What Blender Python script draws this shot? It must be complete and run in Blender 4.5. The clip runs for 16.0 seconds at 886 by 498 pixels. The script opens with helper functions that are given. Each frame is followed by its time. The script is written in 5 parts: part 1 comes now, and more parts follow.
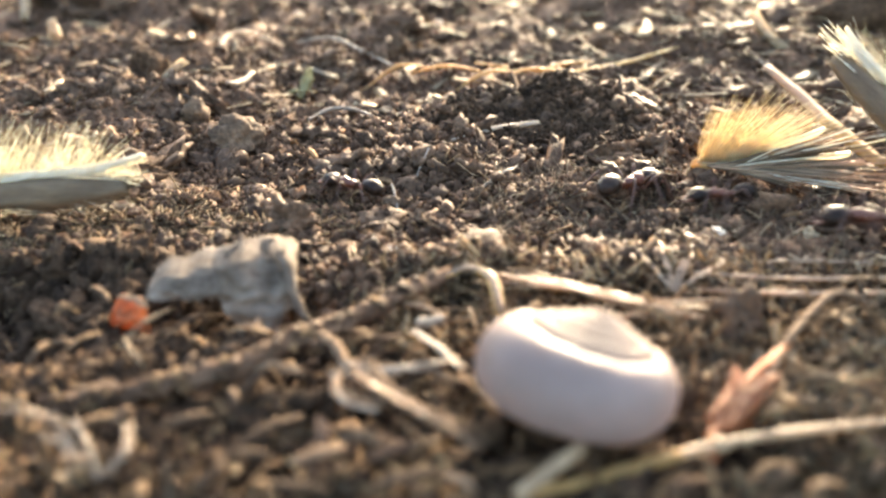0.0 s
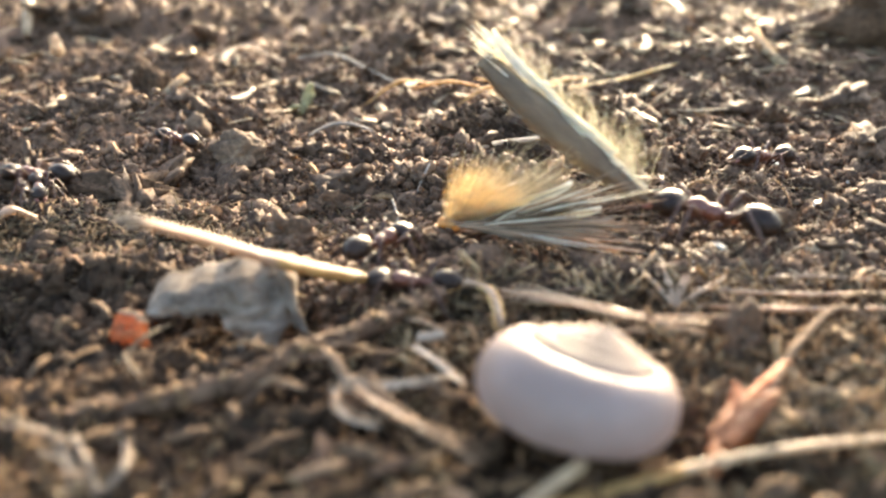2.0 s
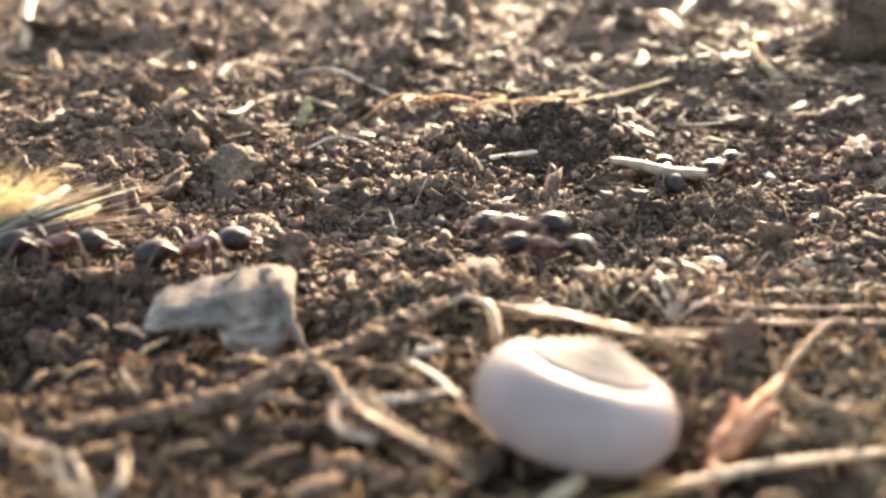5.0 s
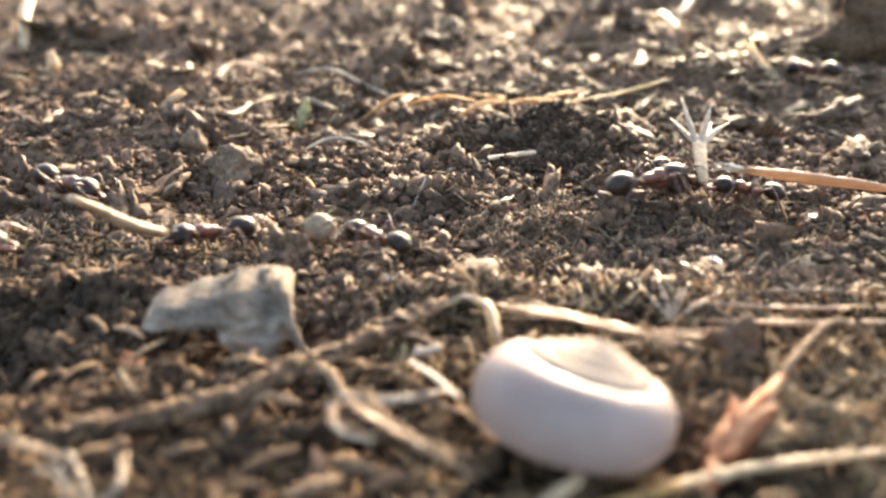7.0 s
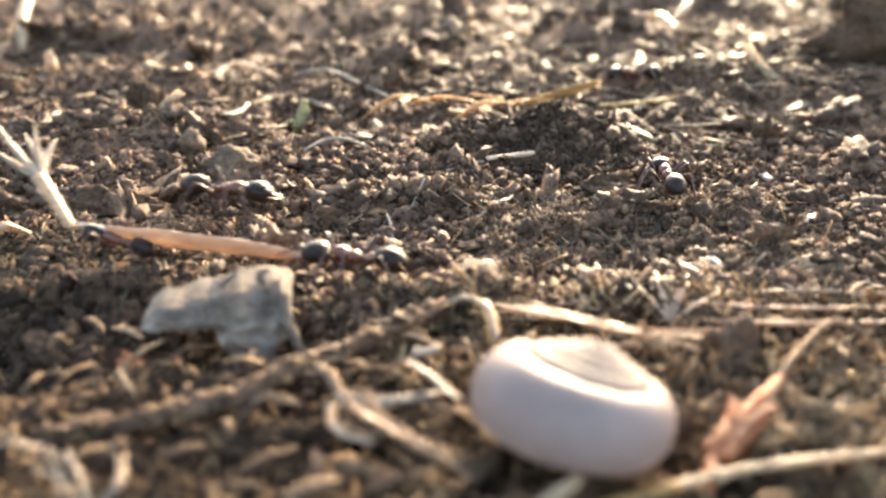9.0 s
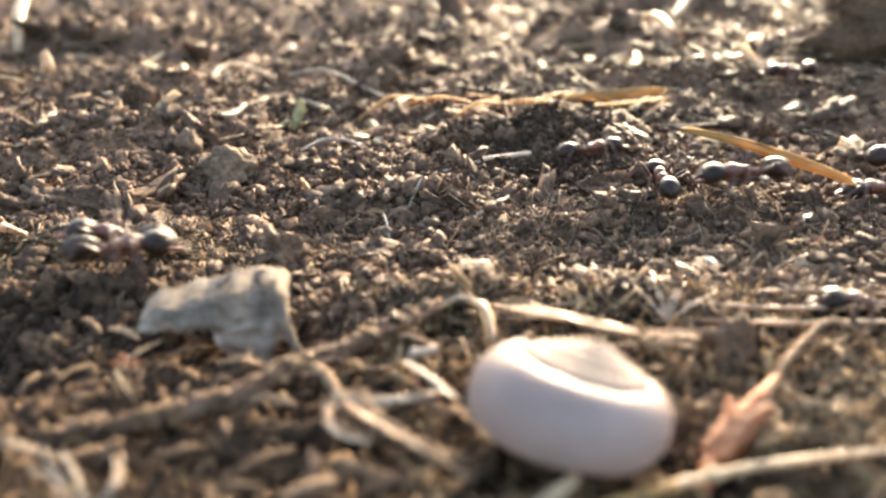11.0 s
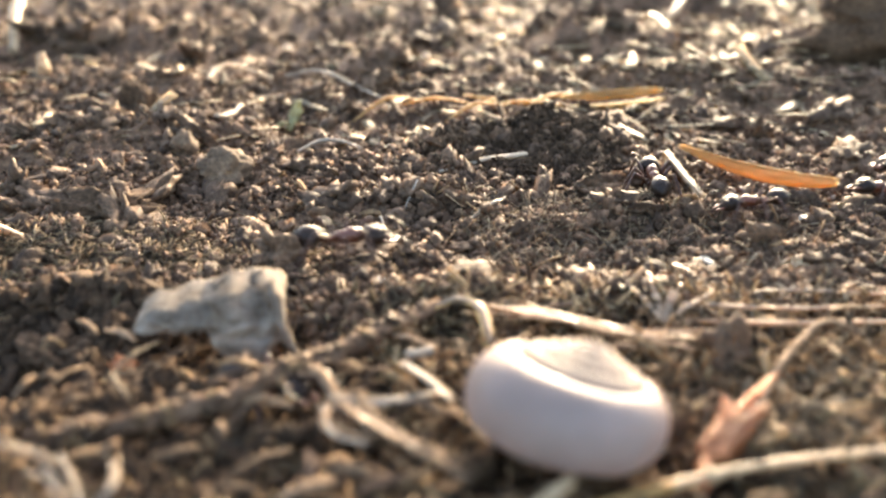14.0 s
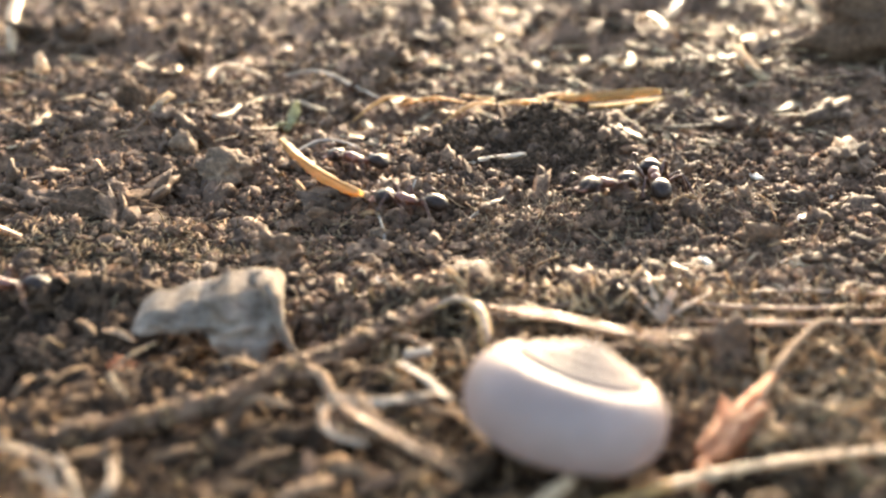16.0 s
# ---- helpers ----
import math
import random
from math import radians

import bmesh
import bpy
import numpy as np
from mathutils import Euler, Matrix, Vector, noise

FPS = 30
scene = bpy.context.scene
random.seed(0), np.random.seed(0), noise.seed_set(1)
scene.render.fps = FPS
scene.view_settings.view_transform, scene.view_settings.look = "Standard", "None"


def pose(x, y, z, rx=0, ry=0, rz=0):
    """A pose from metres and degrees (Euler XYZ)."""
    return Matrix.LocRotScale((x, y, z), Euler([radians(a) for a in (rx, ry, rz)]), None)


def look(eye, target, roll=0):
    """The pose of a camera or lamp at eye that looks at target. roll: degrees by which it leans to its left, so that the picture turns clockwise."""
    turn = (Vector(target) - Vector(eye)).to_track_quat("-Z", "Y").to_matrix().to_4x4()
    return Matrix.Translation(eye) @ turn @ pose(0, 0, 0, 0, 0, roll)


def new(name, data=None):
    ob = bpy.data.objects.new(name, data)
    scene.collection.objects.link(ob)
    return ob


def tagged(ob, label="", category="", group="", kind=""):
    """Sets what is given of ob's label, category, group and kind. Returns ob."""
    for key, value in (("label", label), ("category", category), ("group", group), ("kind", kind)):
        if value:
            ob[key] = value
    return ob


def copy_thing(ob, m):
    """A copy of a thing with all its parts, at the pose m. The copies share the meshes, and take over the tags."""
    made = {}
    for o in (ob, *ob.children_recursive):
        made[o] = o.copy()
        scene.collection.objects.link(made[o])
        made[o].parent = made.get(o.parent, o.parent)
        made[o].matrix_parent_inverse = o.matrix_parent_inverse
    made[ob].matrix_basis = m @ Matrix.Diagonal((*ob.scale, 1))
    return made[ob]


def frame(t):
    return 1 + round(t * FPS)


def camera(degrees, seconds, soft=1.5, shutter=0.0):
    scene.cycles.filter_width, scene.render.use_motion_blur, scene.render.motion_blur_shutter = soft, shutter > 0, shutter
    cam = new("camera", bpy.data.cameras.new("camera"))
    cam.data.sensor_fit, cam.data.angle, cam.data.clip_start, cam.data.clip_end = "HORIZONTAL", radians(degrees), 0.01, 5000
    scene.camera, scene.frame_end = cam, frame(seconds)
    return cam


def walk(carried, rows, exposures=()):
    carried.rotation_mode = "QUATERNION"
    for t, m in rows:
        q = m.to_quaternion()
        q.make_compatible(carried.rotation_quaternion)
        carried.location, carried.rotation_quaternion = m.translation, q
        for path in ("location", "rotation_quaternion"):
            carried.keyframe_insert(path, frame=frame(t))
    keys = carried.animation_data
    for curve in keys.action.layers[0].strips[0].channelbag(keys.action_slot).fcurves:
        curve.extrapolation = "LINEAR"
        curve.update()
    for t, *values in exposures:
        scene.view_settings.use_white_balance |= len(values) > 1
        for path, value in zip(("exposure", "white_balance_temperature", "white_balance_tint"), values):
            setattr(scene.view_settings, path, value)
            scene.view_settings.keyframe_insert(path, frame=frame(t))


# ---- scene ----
# ---- camera ----
cam = camera(50, 16.0, soft=2.35, shutter=0.5)
cam.data.dof.use_dof = True
cam.data.dof.focus_distance = 0.068
cam.data.dof.aperture_fstop = 35.0
EYE = (0.0, 0.0, 0.0228)


def aim(t, down, left):
    """A row of the camera's path: tilt below the horizon and turn to the left, in degrees."""
    return (t, pose(*EYE, 90 - down, 0, left))


walk(cam, [
    aim(0.0, 24.09, 0.20), aim(0.5, 23.85, 0.21), aim(1.0, 23.61, 0.22), aim(1.5, 23.39, 0.23), aim(2.0, 23.17, 0.24),
    aim(2.5, 22.99, 0.24), aim(3.0, 22.83, 0.25), aim(3.5, 22.63, 0.25), aim(4.0, 22.41, 0.20), aim(4.5, 22.34, 0.13),
    aim(5.5, 22.31, 0.05), aim(6.5, 22.30, 0.0), aim(7.5, 22.30, -0.01), aim(8.5, 22.28, -0.06), aim(9.0, 22.27, -0.09),
    aim(10.2, 22.26, -0.22), aim(11.5, 22.25, -0.35), aim(12.5, 22.22, -0.43), aim(13.5, 22.21, -0.50),
    aim(14.5, 22.20, -0.55), aim(16.0, 22.19, -0.62)], exposures=[(0.0, 3.01, 6640, 9), (16.0, 3.01, 6640, 9)])

# ---- light: low sun behind the scene, clear sky ----
SUN_UP, SUN_RIGHT = 15.0, 16.0
world = bpy.data.worlds.new("sky")
scene.world = world
world.use_nodes = True
wn = world.node_tree.nodes
sky = wn.new("ShaderNodeTexSky")
sky.sky_type = "NISHITA"
sky.sun_disc = False
sky.sun_elevation = radians(SUN_UP)
sky.sun_rotation = radians(SUN_RIGHT)
sky.air_density, sky.dust_density = 0.85, 4.0
world.node_tree.links.new(sky.outputs[0], wn["Background"].inputs[0])
wn["Background"].inputs[1].default_value = 0.15
sun = new("sun", bpy.data.lights.new("sun", "SUN"))
sun.data.energy, sun.data.angle, sun.data.color = 2.4, radians(0.55), (1.0, 0.82, 0.58)
toward = Vector((math.sin(radians(SUN_RIGHT)) * math.cos(radians(SUN_UP)), math.cos(radians(SUN_RIGHT)) * math.cos(radians(SUN_UP)), math.sin(radians(SUN_UP))))
sun.matrix_world = look(toward * 3, (0, 0, 0))

# ---- materials ----
MM = 0.001


def surface(name, dark, light, size=1.0, rough=0.8, bump=0.4, through_light=0.0, spread=0.0, per="island", stain=0.35, coat=0.0, sheen=0.0, middle=None, stretch=(1, 1, 1), spec=0.5):
    """A two-scale procedural material. size: the grain in mm; spread: how far pieces differ in brightness."""
    m = bpy.data.materials.new(name)
    m.use_nodes = True
    n, l = m.node_tree.nodes, m.node_tree.links.new
    bsdf = n["Principled BSDF"]
    tc = n.new("ShaderNodeTexCoord")
    mp = n.new("ShaderNodeMapping")
    mp.inputs["Scale"].default_value = stretch
    l(tc.outputs["Object"], mp.inputs[0])
    fine = n.new("ShaderNodeTexNoise")
    fine.inputs["Scale"].default_value = 1000.0 / size
    fine.inputs["Detail"].default_value = 6
    fine.inputs["Roughness"].default_value = 0.65
    l(mp.outputs[0], fine.inputs["Vector"])
    ramp = n.new("ShaderNodeValToRGB")
    ramp.color_ramp.elements[0].position, ramp.color_ramp.elements[1].position = 0.3, 0.72
    ramp.color_ramp.elements[0].color, ramp.color_ramp.elements[1].color = (*dark, 1), (*light, 1)
    if middle:
        ramp.color_ramp.elements.new(0.5).color = (*middle, 1)
    l(fine.outputs["Fac"], ramp.inputs[0])
    wide = n.new("ShaderNodeTexNoise")
    wide.inputs["Scale"].default_value = 130.0 / size
    wide.inputs["Detail"].default_value = 3
    l(mp.outputs[0], wide.inputs["Vector"])
    rng = n.new("ShaderNodeMapRange")
    rng.inputs[1].default_value, rng.inputs[2].default_value = 0.3, 0.7
    rng.inputs[3].default_value, rng.inputs[4].default_value = 1 - stain, 1 + stain
    l(wide.outputs["Fac"], rng.inputs[0])
    value = rng.outputs[0]
    if spread:
        pick = n.new("ShaderNodeNewGeometry").outputs["Random Per Island"] if per == "island" else n.new("ShaderNodeObjectInfo").outputs["Random"]
        r2 = n.new("ShaderNodeMapRange")
        r2.inputs[3].default_value, r2.inputs[4].default_value = 1 - spread, 1 + spread
        l(pick, r2.inputs[0])
        mul = n.new("ShaderNodeMath")
        mul.operation = "MULTIPLY"
        l(value, mul.inputs[0])
        l(r2.outputs[0], mul.inputs[1])
        value = mul.outputs[0]
    hsv = n.new("ShaderNodeHueSaturation")
    l(ramp.outputs[0], hsv.inputs["Color"])
    l(value, hsv.inputs["Value"])
    l(hsv.outputs[0], bsdf.inputs["Base Color"])
    bsdf.inputs["Roughness"].default_value = rough
    bsdf.inputs["Specular IOR Level"].default_value = spec
    bsdf.inputs["Coat Weight"].default_value = coat
    bsdf.inputs["Coat Roughness"].default_value = 0.15
    bsdf.inputs["Sheen Weight"].default_value = sheen
    bp = n.new("ShaderNodeBump")
    bp.inputs["Strength"].default_value = bump
    bp.inputs["Distance"].default_value = 0.0004 * size
    l(fine.outputs["Fac"], bp.inputs["Height"])
    l(bp.outputs[0], bsdf.inputs["Normal"])
    if through_light:
        tr = n.new("ShaderNodeBsdfTranslucent")
        l(hsv.outputs[0], tr.inputs["Color"])
        mix = n.new("ShaderNodeMixShader")
        mix.inputs[0].default_value = through_light
        l(bsdf.outputs[0], mix.inputs[1])
        l(tr.outputs[0], mix.inputs[2])
        l(mix.outputs[0], n["Material Output"].inputs["Surface"])
    return m


SOIL = surface("soil", (0.050, 0.026, 0.014), (0.215, 0.122, 0.067), 0.6, 0.8, 1.0, middle=(0.108, 0.060, 0.033), spec=0.2)
CRUMB = surface("soil_crumb", (0.054, 0.028, 0.015), (0.230, 0.132, 0.073), 0.35, 0.78, 1.0, spread=0.5, middle=(0.114, 0.063, 0.034), spec=0.22)
CLOD = surface("damp_clod", (0.032, 0.018, 0.010), (0.150, 0.087, 0.048), 0.45, 0.75, 1.0, spread=0.35, spec=0.22)
LITTER = surface("dry_litter", (0.047, 0.025, 0.012), (0.265, 0.157, 0.074), 0.4, 0.75, 0.9, 0.15, spread=0.9, spec=0.2)
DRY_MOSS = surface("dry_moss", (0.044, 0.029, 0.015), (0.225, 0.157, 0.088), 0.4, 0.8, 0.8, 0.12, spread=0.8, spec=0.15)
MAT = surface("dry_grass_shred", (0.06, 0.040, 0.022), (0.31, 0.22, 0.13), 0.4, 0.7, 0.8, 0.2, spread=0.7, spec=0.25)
CHAFF = surface("tan_chaff", (0.075, 0.045, 0.020), (0.46, 0.31, 0.155), 0.4, 0.6, 0.8, 0.3, spread=0.9, spec=0.35)
# Dark soil colour for damp ground, and for shade put into the colour.
DAMP_SHADE = surface("damp_shaded_soil", (0.020, 0.0118, 0.0064), (0.094, 0.0565, 0.032), 0.4, 0.9, 1.0, spread=0.5, spec=0.12)
FAR_LITTER = surface("golden_litter", (0.22, 0.145, 0.075), (0.50, 0.37, 0.21), 0.5, 0.65, 0.4, 0.35, spread=0.7)
SPIRE = surface("spire_lime", (0.34, 0.26, 0.215), (0.42, 0.335, 0.285), 2.2, 0.55, 0.12, 0.58, stain=0.15, spec=0.2)
ROSE_STRAW = surface("rosy_straw", (0.33, 0.205, 0.125), (0.60, 0.415, 0.26), 0.5, 0.55, 0.4, 0.35, stain=0.3, stretch=(0.3, 1, 1))
STRAW = surface("pale_straw", (0.32, 0.20, 0.10), (0.65, 0.475, 0.285), 0.5, 0.5, 0.3, 0.3, spread=0.15, stain=0.25)
GOLD = surface("golden_chaff", (0.42, 0.235, 0.07), (0.74, 0.48, 0.19), 0.6, 0.5, 0.3, 0.55, stain=0.25)
PALE_STRAW = surface("bleached_straw", (0.34, 0.25, 0.165), (0.62, 0.50, 0.36), 0.5, 0.5, 0.3, 0.3, stain=0.25, stretch=(0.25, 1, 1))
ORANGE = surface("orange_chaff", (0.54, 0.345, 0.115), (0.84, 0.62, 0.29), 0.6, 0.5, 0.3, 0.58, stain=0.25, stretch=(0.25, 1, 1))
PALE_GOLD = surface("pale_gold_chaff", (0.52, 0.36, 0.13), (0.86, 0.68, 0.36), 0.6, 0.5, 0.3, 0.55, stain=0.3, stretch=(0.25, 1, 1))
BROWN_TWIG = surface("brown_twig", (0.050, 0.029, 0.017), (0.19, 0.115, 0.070), 0.5, 0.9, 1.0, stretch=(0.5, 0.5, 1), stain=0.5, spec=0.12)
TAN = surface("tan_stem", (0.058, 0.034, 0.020), (0.26, 0.165, 0.096), 0.5, 0.85, 1.0, 0.05, spread=0.6, spec=0.15, per="object", stain=0.4)
ROOT = surface("grey_root", (0.144, 0.104, 0.070), (0.338, 0.266, 0.192), 0.5, 0.7, 0.5)
RUST = surface("rust_leaf", (0.34, 0.105, 0.035), (0.70, 0.30, 0.12), 0.7, 0.55, 0.6, 0.5)
DULL_HUSK = surface("dull_husk", (0.082, 0.055, 0.030), (0.20, 0.142, 0.082), 0.7, 0.65, 0.5, 0.12, stretch=(0.25, 1, 1))
HAIR = surface("pale_bristle", (0.74, 0.68, 0.50), (0.90, 0.87, 0.74), 0.6, 0.4, 0.1, 0.5, spread=0.15, stain=0.1)
HAIR_GOLD = surface("golden_bristle", (0.77, 0.61, 0.34), (0.90, 0.79, 0.55), 0.6, 0.4, 0.1, 0.5, spread=0.15, stain=0.1)
SHELL = surface("shell_lime", (0.33, 0.243, 0.203), (0.41, 0.310, 0.265), 2.2, 0.5, 0.10, 0.40, stain=0.2, coat=0.05, spec=0.3)
STONE = surface("pale_stone", (0.055, 0.034, 0.021), (0.20, 0.128, 0.075), 0.5, 0.85, 1.0, spec=0.2)
FLAKE = surface("grey_flake", (0.095, 0.070, 0.050), (0.36, 0.290, 0.222), 0.9, 0.9, 1.0, 0.22, stretch=(0.6, 1, 1), spec=0.15, stain=0.5)
WHITE = surface("bleached_chip", (0.46, 0.38, 0.27), (0.70, 0.62, 0.49), 0.8, 0.45, 0.3, 0.2)
RED = surface("red_bit", (0.30, 0.03, 0.02), (0.55, 0.10, 0.06), 0.5, 0.5, 0.3, 0.2)
MOSS = surface("green_bit", (0.16, 0.135, 0.05), (0.38, 0.33, 0.14), 0.6, 0.6, 0.3, 0.3)
ANT_BLACK = surface("black_chitin", (0.012, 0.0065, 0.0042), (0.036, 0.020, 0.012), 0.25, 0.42, 0.5, stain=0.4, spec=0.2)
ANT_RED = surface("red_chitin", (0.065, 0.018, 0.008), (0.165, 0.048, 0.021), 0.4, 0.42, 0.15, stain=0.2, coat=0.05)
ANT_LEG = surface("leg_chitin", (0.045, 0.016, 0.008), (0.10, 0.04, 0.02), 0.4, 0.4, 0.1, 0.15)


# ---- shaping ----
def lattice(ix, iy, seed):
    h = (ix.astype(np.int64) * 374761393 + iy.astype(np.int64) * 668265263 + seed * 974711) & 0xFFFFFFFF
    h = ((h ^ (h >> 13)) * 1274126177) & 0xFFFFFFFF
    return ((h ^ (h >> 16)) & 0xFFFF) / 65535.0


def grain(x, y, seed):
    ix, iy = np.floor(x), np.floor(y)
    fx, fy = x - ix, y - iy
    fx, fy = fx * fx * (3 - 2 * fx), fy * fy * (3 - 2 * fy)
    a, b = lattice(ix, iy, seed), lattice(ix + 1, iy, seed)
    c, d = lattice(ix, iy + 1, seed), lattice(ix + 1, iy + 1, seed)
    return (a + (b - a) * fx) * (1 - fy) + (c + (d - c) * fx) * fy - 0.5


MOUNDS = [(5.0, 47.4, 8.0, 1.8, 1.3), (9.0, 79.6, 7.5, 3.2, 3.2), (16.5, 70.5, 4.0, 2.0, 1.2), (-23, 71, 5, 2.6, 1.6), (-9.5, 53.6, 1.6, 1.6, 0.8), (-20.5, 45.5, 3.0, 3.0, 1.0), (13, 62, 4.0, 2.5, 1.2), (22, 64, 5, 3, 1.0),
          (-24, 80, 8, 4, 1.4), (-28, 100, 7, 4, 2.4), (30, 104, 10, 5, 2.4), (-6, 116, 9, 4, 2.6), (22, 128, 12, 6, 3.2), (-44, 134, 12, 6, 3.4), (48, 120, 10, 6, 3.0), (-12, 148, 14, 7, 3.6), (40, 165, 16, 8, 4.5)]


def height(x, y):
    """The height of the soil in mm over a place in mm."""
    x, y = np.asarray(x, float), np.asarray(y, float)
    near = 1 / (1 + ((x / 260) ** 2 + (y / 320) ** 2) ** 2)
    h = 1.6 * grain(x / 17, y / 17, 1) + 1.5 * grain(x / 6.3, y / 4.9, 2)
    h += 0.75 * grain(x / 2.4 + 0.3 * y, y / 2.0 - 0.3 * x, 3) + 0.55 * grain(x / 1.0, y / 1.0, 4) + 0.38 * grain(x / 0.45, y / 0.45, 5)
    for cx, cy, rx, ry, up in MOUNDS:
        h += up * np.exp(-((x - cx) / rx) ** 2 - ((y - cy) / ry) ** 2)
    heap = 1 / (1 + np.exp((y - 46) / 1.2)) * (y > 0)
    far = 1 / (1 + np.exp((68 - y) / 2.5))
    h += far * (2.6 * np.abs(grain(x / 4.4 + 0.2 * y / 4.4, y / 4.2, 6)) - 0.62 + 1.5 * np.abs(grain(x / 1.7, y / 1.6, 7)) - 0.36)
    h += (1 - far) * (1.1 * np.abs(grain(x / 2.1, y / 1.9, 8)) - 0.27 + 0.8 * np.abs(grain(x / 0.9, y / 0.85, 9)) - 0.2)
    ledge = 1 / (1 + np.exp((x + 18.6) / 0.7)) / (1 + np.exp((y - 48.6) / 0.4)) / (1 + np.exp((38.5 - y) / 0.9))
    return (h - 0.9 * heap - 2.4 * ledge) * near


def ground_at(x, y):
    return float(height(x, y))


def fast_mesh(name, v, f, material, smooth=True):
    """A mesh from arrays: points in mm, and faces that all have the same number of corners."""
    me = bpy.data.meshes.new(name)
    v, f = np.asarray(v, np.float32) * MM, np.asarray(f, np.int32)
    k = f.shape[1]
    me.vertices.add(len(v))
    me.vertices.foreach_set("co", v.ravel())
    me.loops.add(f.size)
    me.loops.foreach_set("vertex_index", f.ravel())
    me.polygons.add(len(f))
    me.polygons.foreach_set("loop_start", np.arange(0, f.size, k, dtype=np.int32))
    me.update(calc_edges=True)
    me.polygons.foreach_set("use_smooth", np.full(len(f), smooth, dtype=bool))
    me.materials.append(material)
    me.update()
    return me


class Shape:
    """Points in mm and faces of one mesh."""

    def __init__(self):
        self.v, self.f = [], []

    def add(self, v, f):
        k = len(self.v)
        self.v += [tuple(p) for p in v]
        self.f += [tuple(i + k for i in q) for q in f]
        return self

    def mesh(self, name, material, smooth=True):
        me = bpy.data.meshes.new(name)
        me.from_pydata([(x * MM, y * MM, z * MM) for x, y, z in self.v], [], self.f)
        me.polygons.foreach_set("use_smooth", [smooth] * len(me.polygons))
        me.materials.append(material)
        me.update()
        return me


def part(name, shape, material, parent=None, label="", at=None, smooth=True):
    ob = new(name, shape.mesh(name, material, smooth) if isinstance(shape, Shape) else shape)
    ob.parent = parent
    if at is not None:
        ob.matrix_basis = at
    return tagged(ob, label)


def curve_through(pts, steps):
    """Points of a smooth line through pts."""
    p = [Vector(q) for q in pts]
    p = [p[0] * 2 - p[1]] + p + [p[-1] * 2 - p[-2]]
    out = []
    for i in range(1, len(p) - 2):
        for s in range(steps):
            u = s / steps
            out.append(0.5 * (2 * p[i] + (p[i + 1] - p[i - 1]) * u + (2 * p[i - 1] - 5 * p[i] + 4 * p[i + 1] - p[i + 2]) * u * u + (3 * p[i] - p[i - 1] - 3 * p[i + 1] + p[i + 2]) * u ** 3))
    return out + [p[-2]]


def tube(pts, radii, sides=8, steps=5, rough=0.0, flat=1.0, seed=0):
    """A tapered stalk along pts; radii are spread over its length; flat squashes it along its second axis."""
    line = curve_through(pts, steps) if steps > 1 else [Vector(q) for q in pts]
    n = len(line)
    v, f = [], []
    t0 = (line[1] - line[0]).normalized()
    side = t0.cross(Vector((0, 0, 1)))
    side = side.normalized() if side.length > 0.05 else Vector((1, 0, 0))
    for i, p in enumerate(line):
        t = (line[min(i + 1, n - 1)] - line[max(i - 1, 0)]).normalized()
        side = (side - t * side.dot(t)).normalized()
        up = side.cross(t)
        u = i / (n - 1) * (len(radii) - 1)
        k = min(int(u), len(radii) - 2) if len(radii) > 1 else 0
        r = radii[k] + (radii[min(k + 1, len(radii) - 1)] - radii[k]) * (u - k)
        for j in range(sides):
            a = 2 * math.pi * j / sides
            q = r * (1 + rough * noise.noise((p.x * 1.7 + seed, p.y * 1.7 + 3 * math.cos(a), p.z * 1.7 + 3 * math.sin(a))))
            v.append(p + side * (q * math.cos(a)) + up * (q * flat * math.sin(a)))
    for i in range(n - 1):
        for j in range(sides):
            a, b = i * sides + j, i * sides + (j + 1) % sides
            f.append((a, b, b + sides, a + sides))
    f.append(tuple(range(sides - 1, -1, -1)))
    f.append(tuple((n - 1) * sides + j for j in range(sides)))
    return v, f


def ball(radius, sub=2):
    bm = bmesh.new()
    bmesh.ops.create_icosphere(bm, subdivisions=sub, radius=1)
    v = [Vector((p.co.x * radius[0], p.co.y * radius[1], p.co.z * radius[2])) for p in bm.verts]
    f = [tuple(q.index for q in face.verts) for face in bm.faces]
    bm.free()
    return v, f


def lump(radius, rough=0.25, scale=1.0, sub=3, seed=0, facet=0.0):
    """An irregular stone or clod, in mm, about its centre."""
    v, f = ball((1, 1, 1), sub)
    out = []
    for p in v:
        q = p * scale + Vector((seed * 7.3, seed * 3.1, seed))
        k = 1 + rough * (noise.noise(q) + 0.5 * noise.noise(q * 2.3) + 0.3 * noise.noise(q * 5.1))
        k += rough * (0.22 * noise.noise(q * 10.7) + 0.12 * noise.noise(q * 21.0))
        k -= facet * noise.cell(q * 0.9)
        out.append((p.x * k * radius[0], p.y * k * radius[1], p.z * k * radius[2]))
    return out, f


def moved(vf, m):
    return [m @ Vector(p) for p in vf[0]], vf[1]


def mmpose(x, y, z, rx=0, ry=0, rz=0):
    return pose(x * MM, y * MM, z * MM, rx, ry, rz)


def raw(x, y, z, rx=0, ry=0, rz=0):
    """A pose in mm, to shape meshes."""
    return pose(x, y, z, rx, ry, rz)


# ---- ground ----
def lines(inner, step, outer, grow):
    a = list(np.arange(inner[0], inner[1], step))
    s, lo = step, a[0]
    left = []
    while lo > outer[0]:
        s *= grow
        lo -= s
        left.append(lo)
    s, hi = step, a[-1]
    while hi < outer[1]:
        s *= grow
        hi += s
        a.append(hi)
    return np.array(left[::-1] + a)


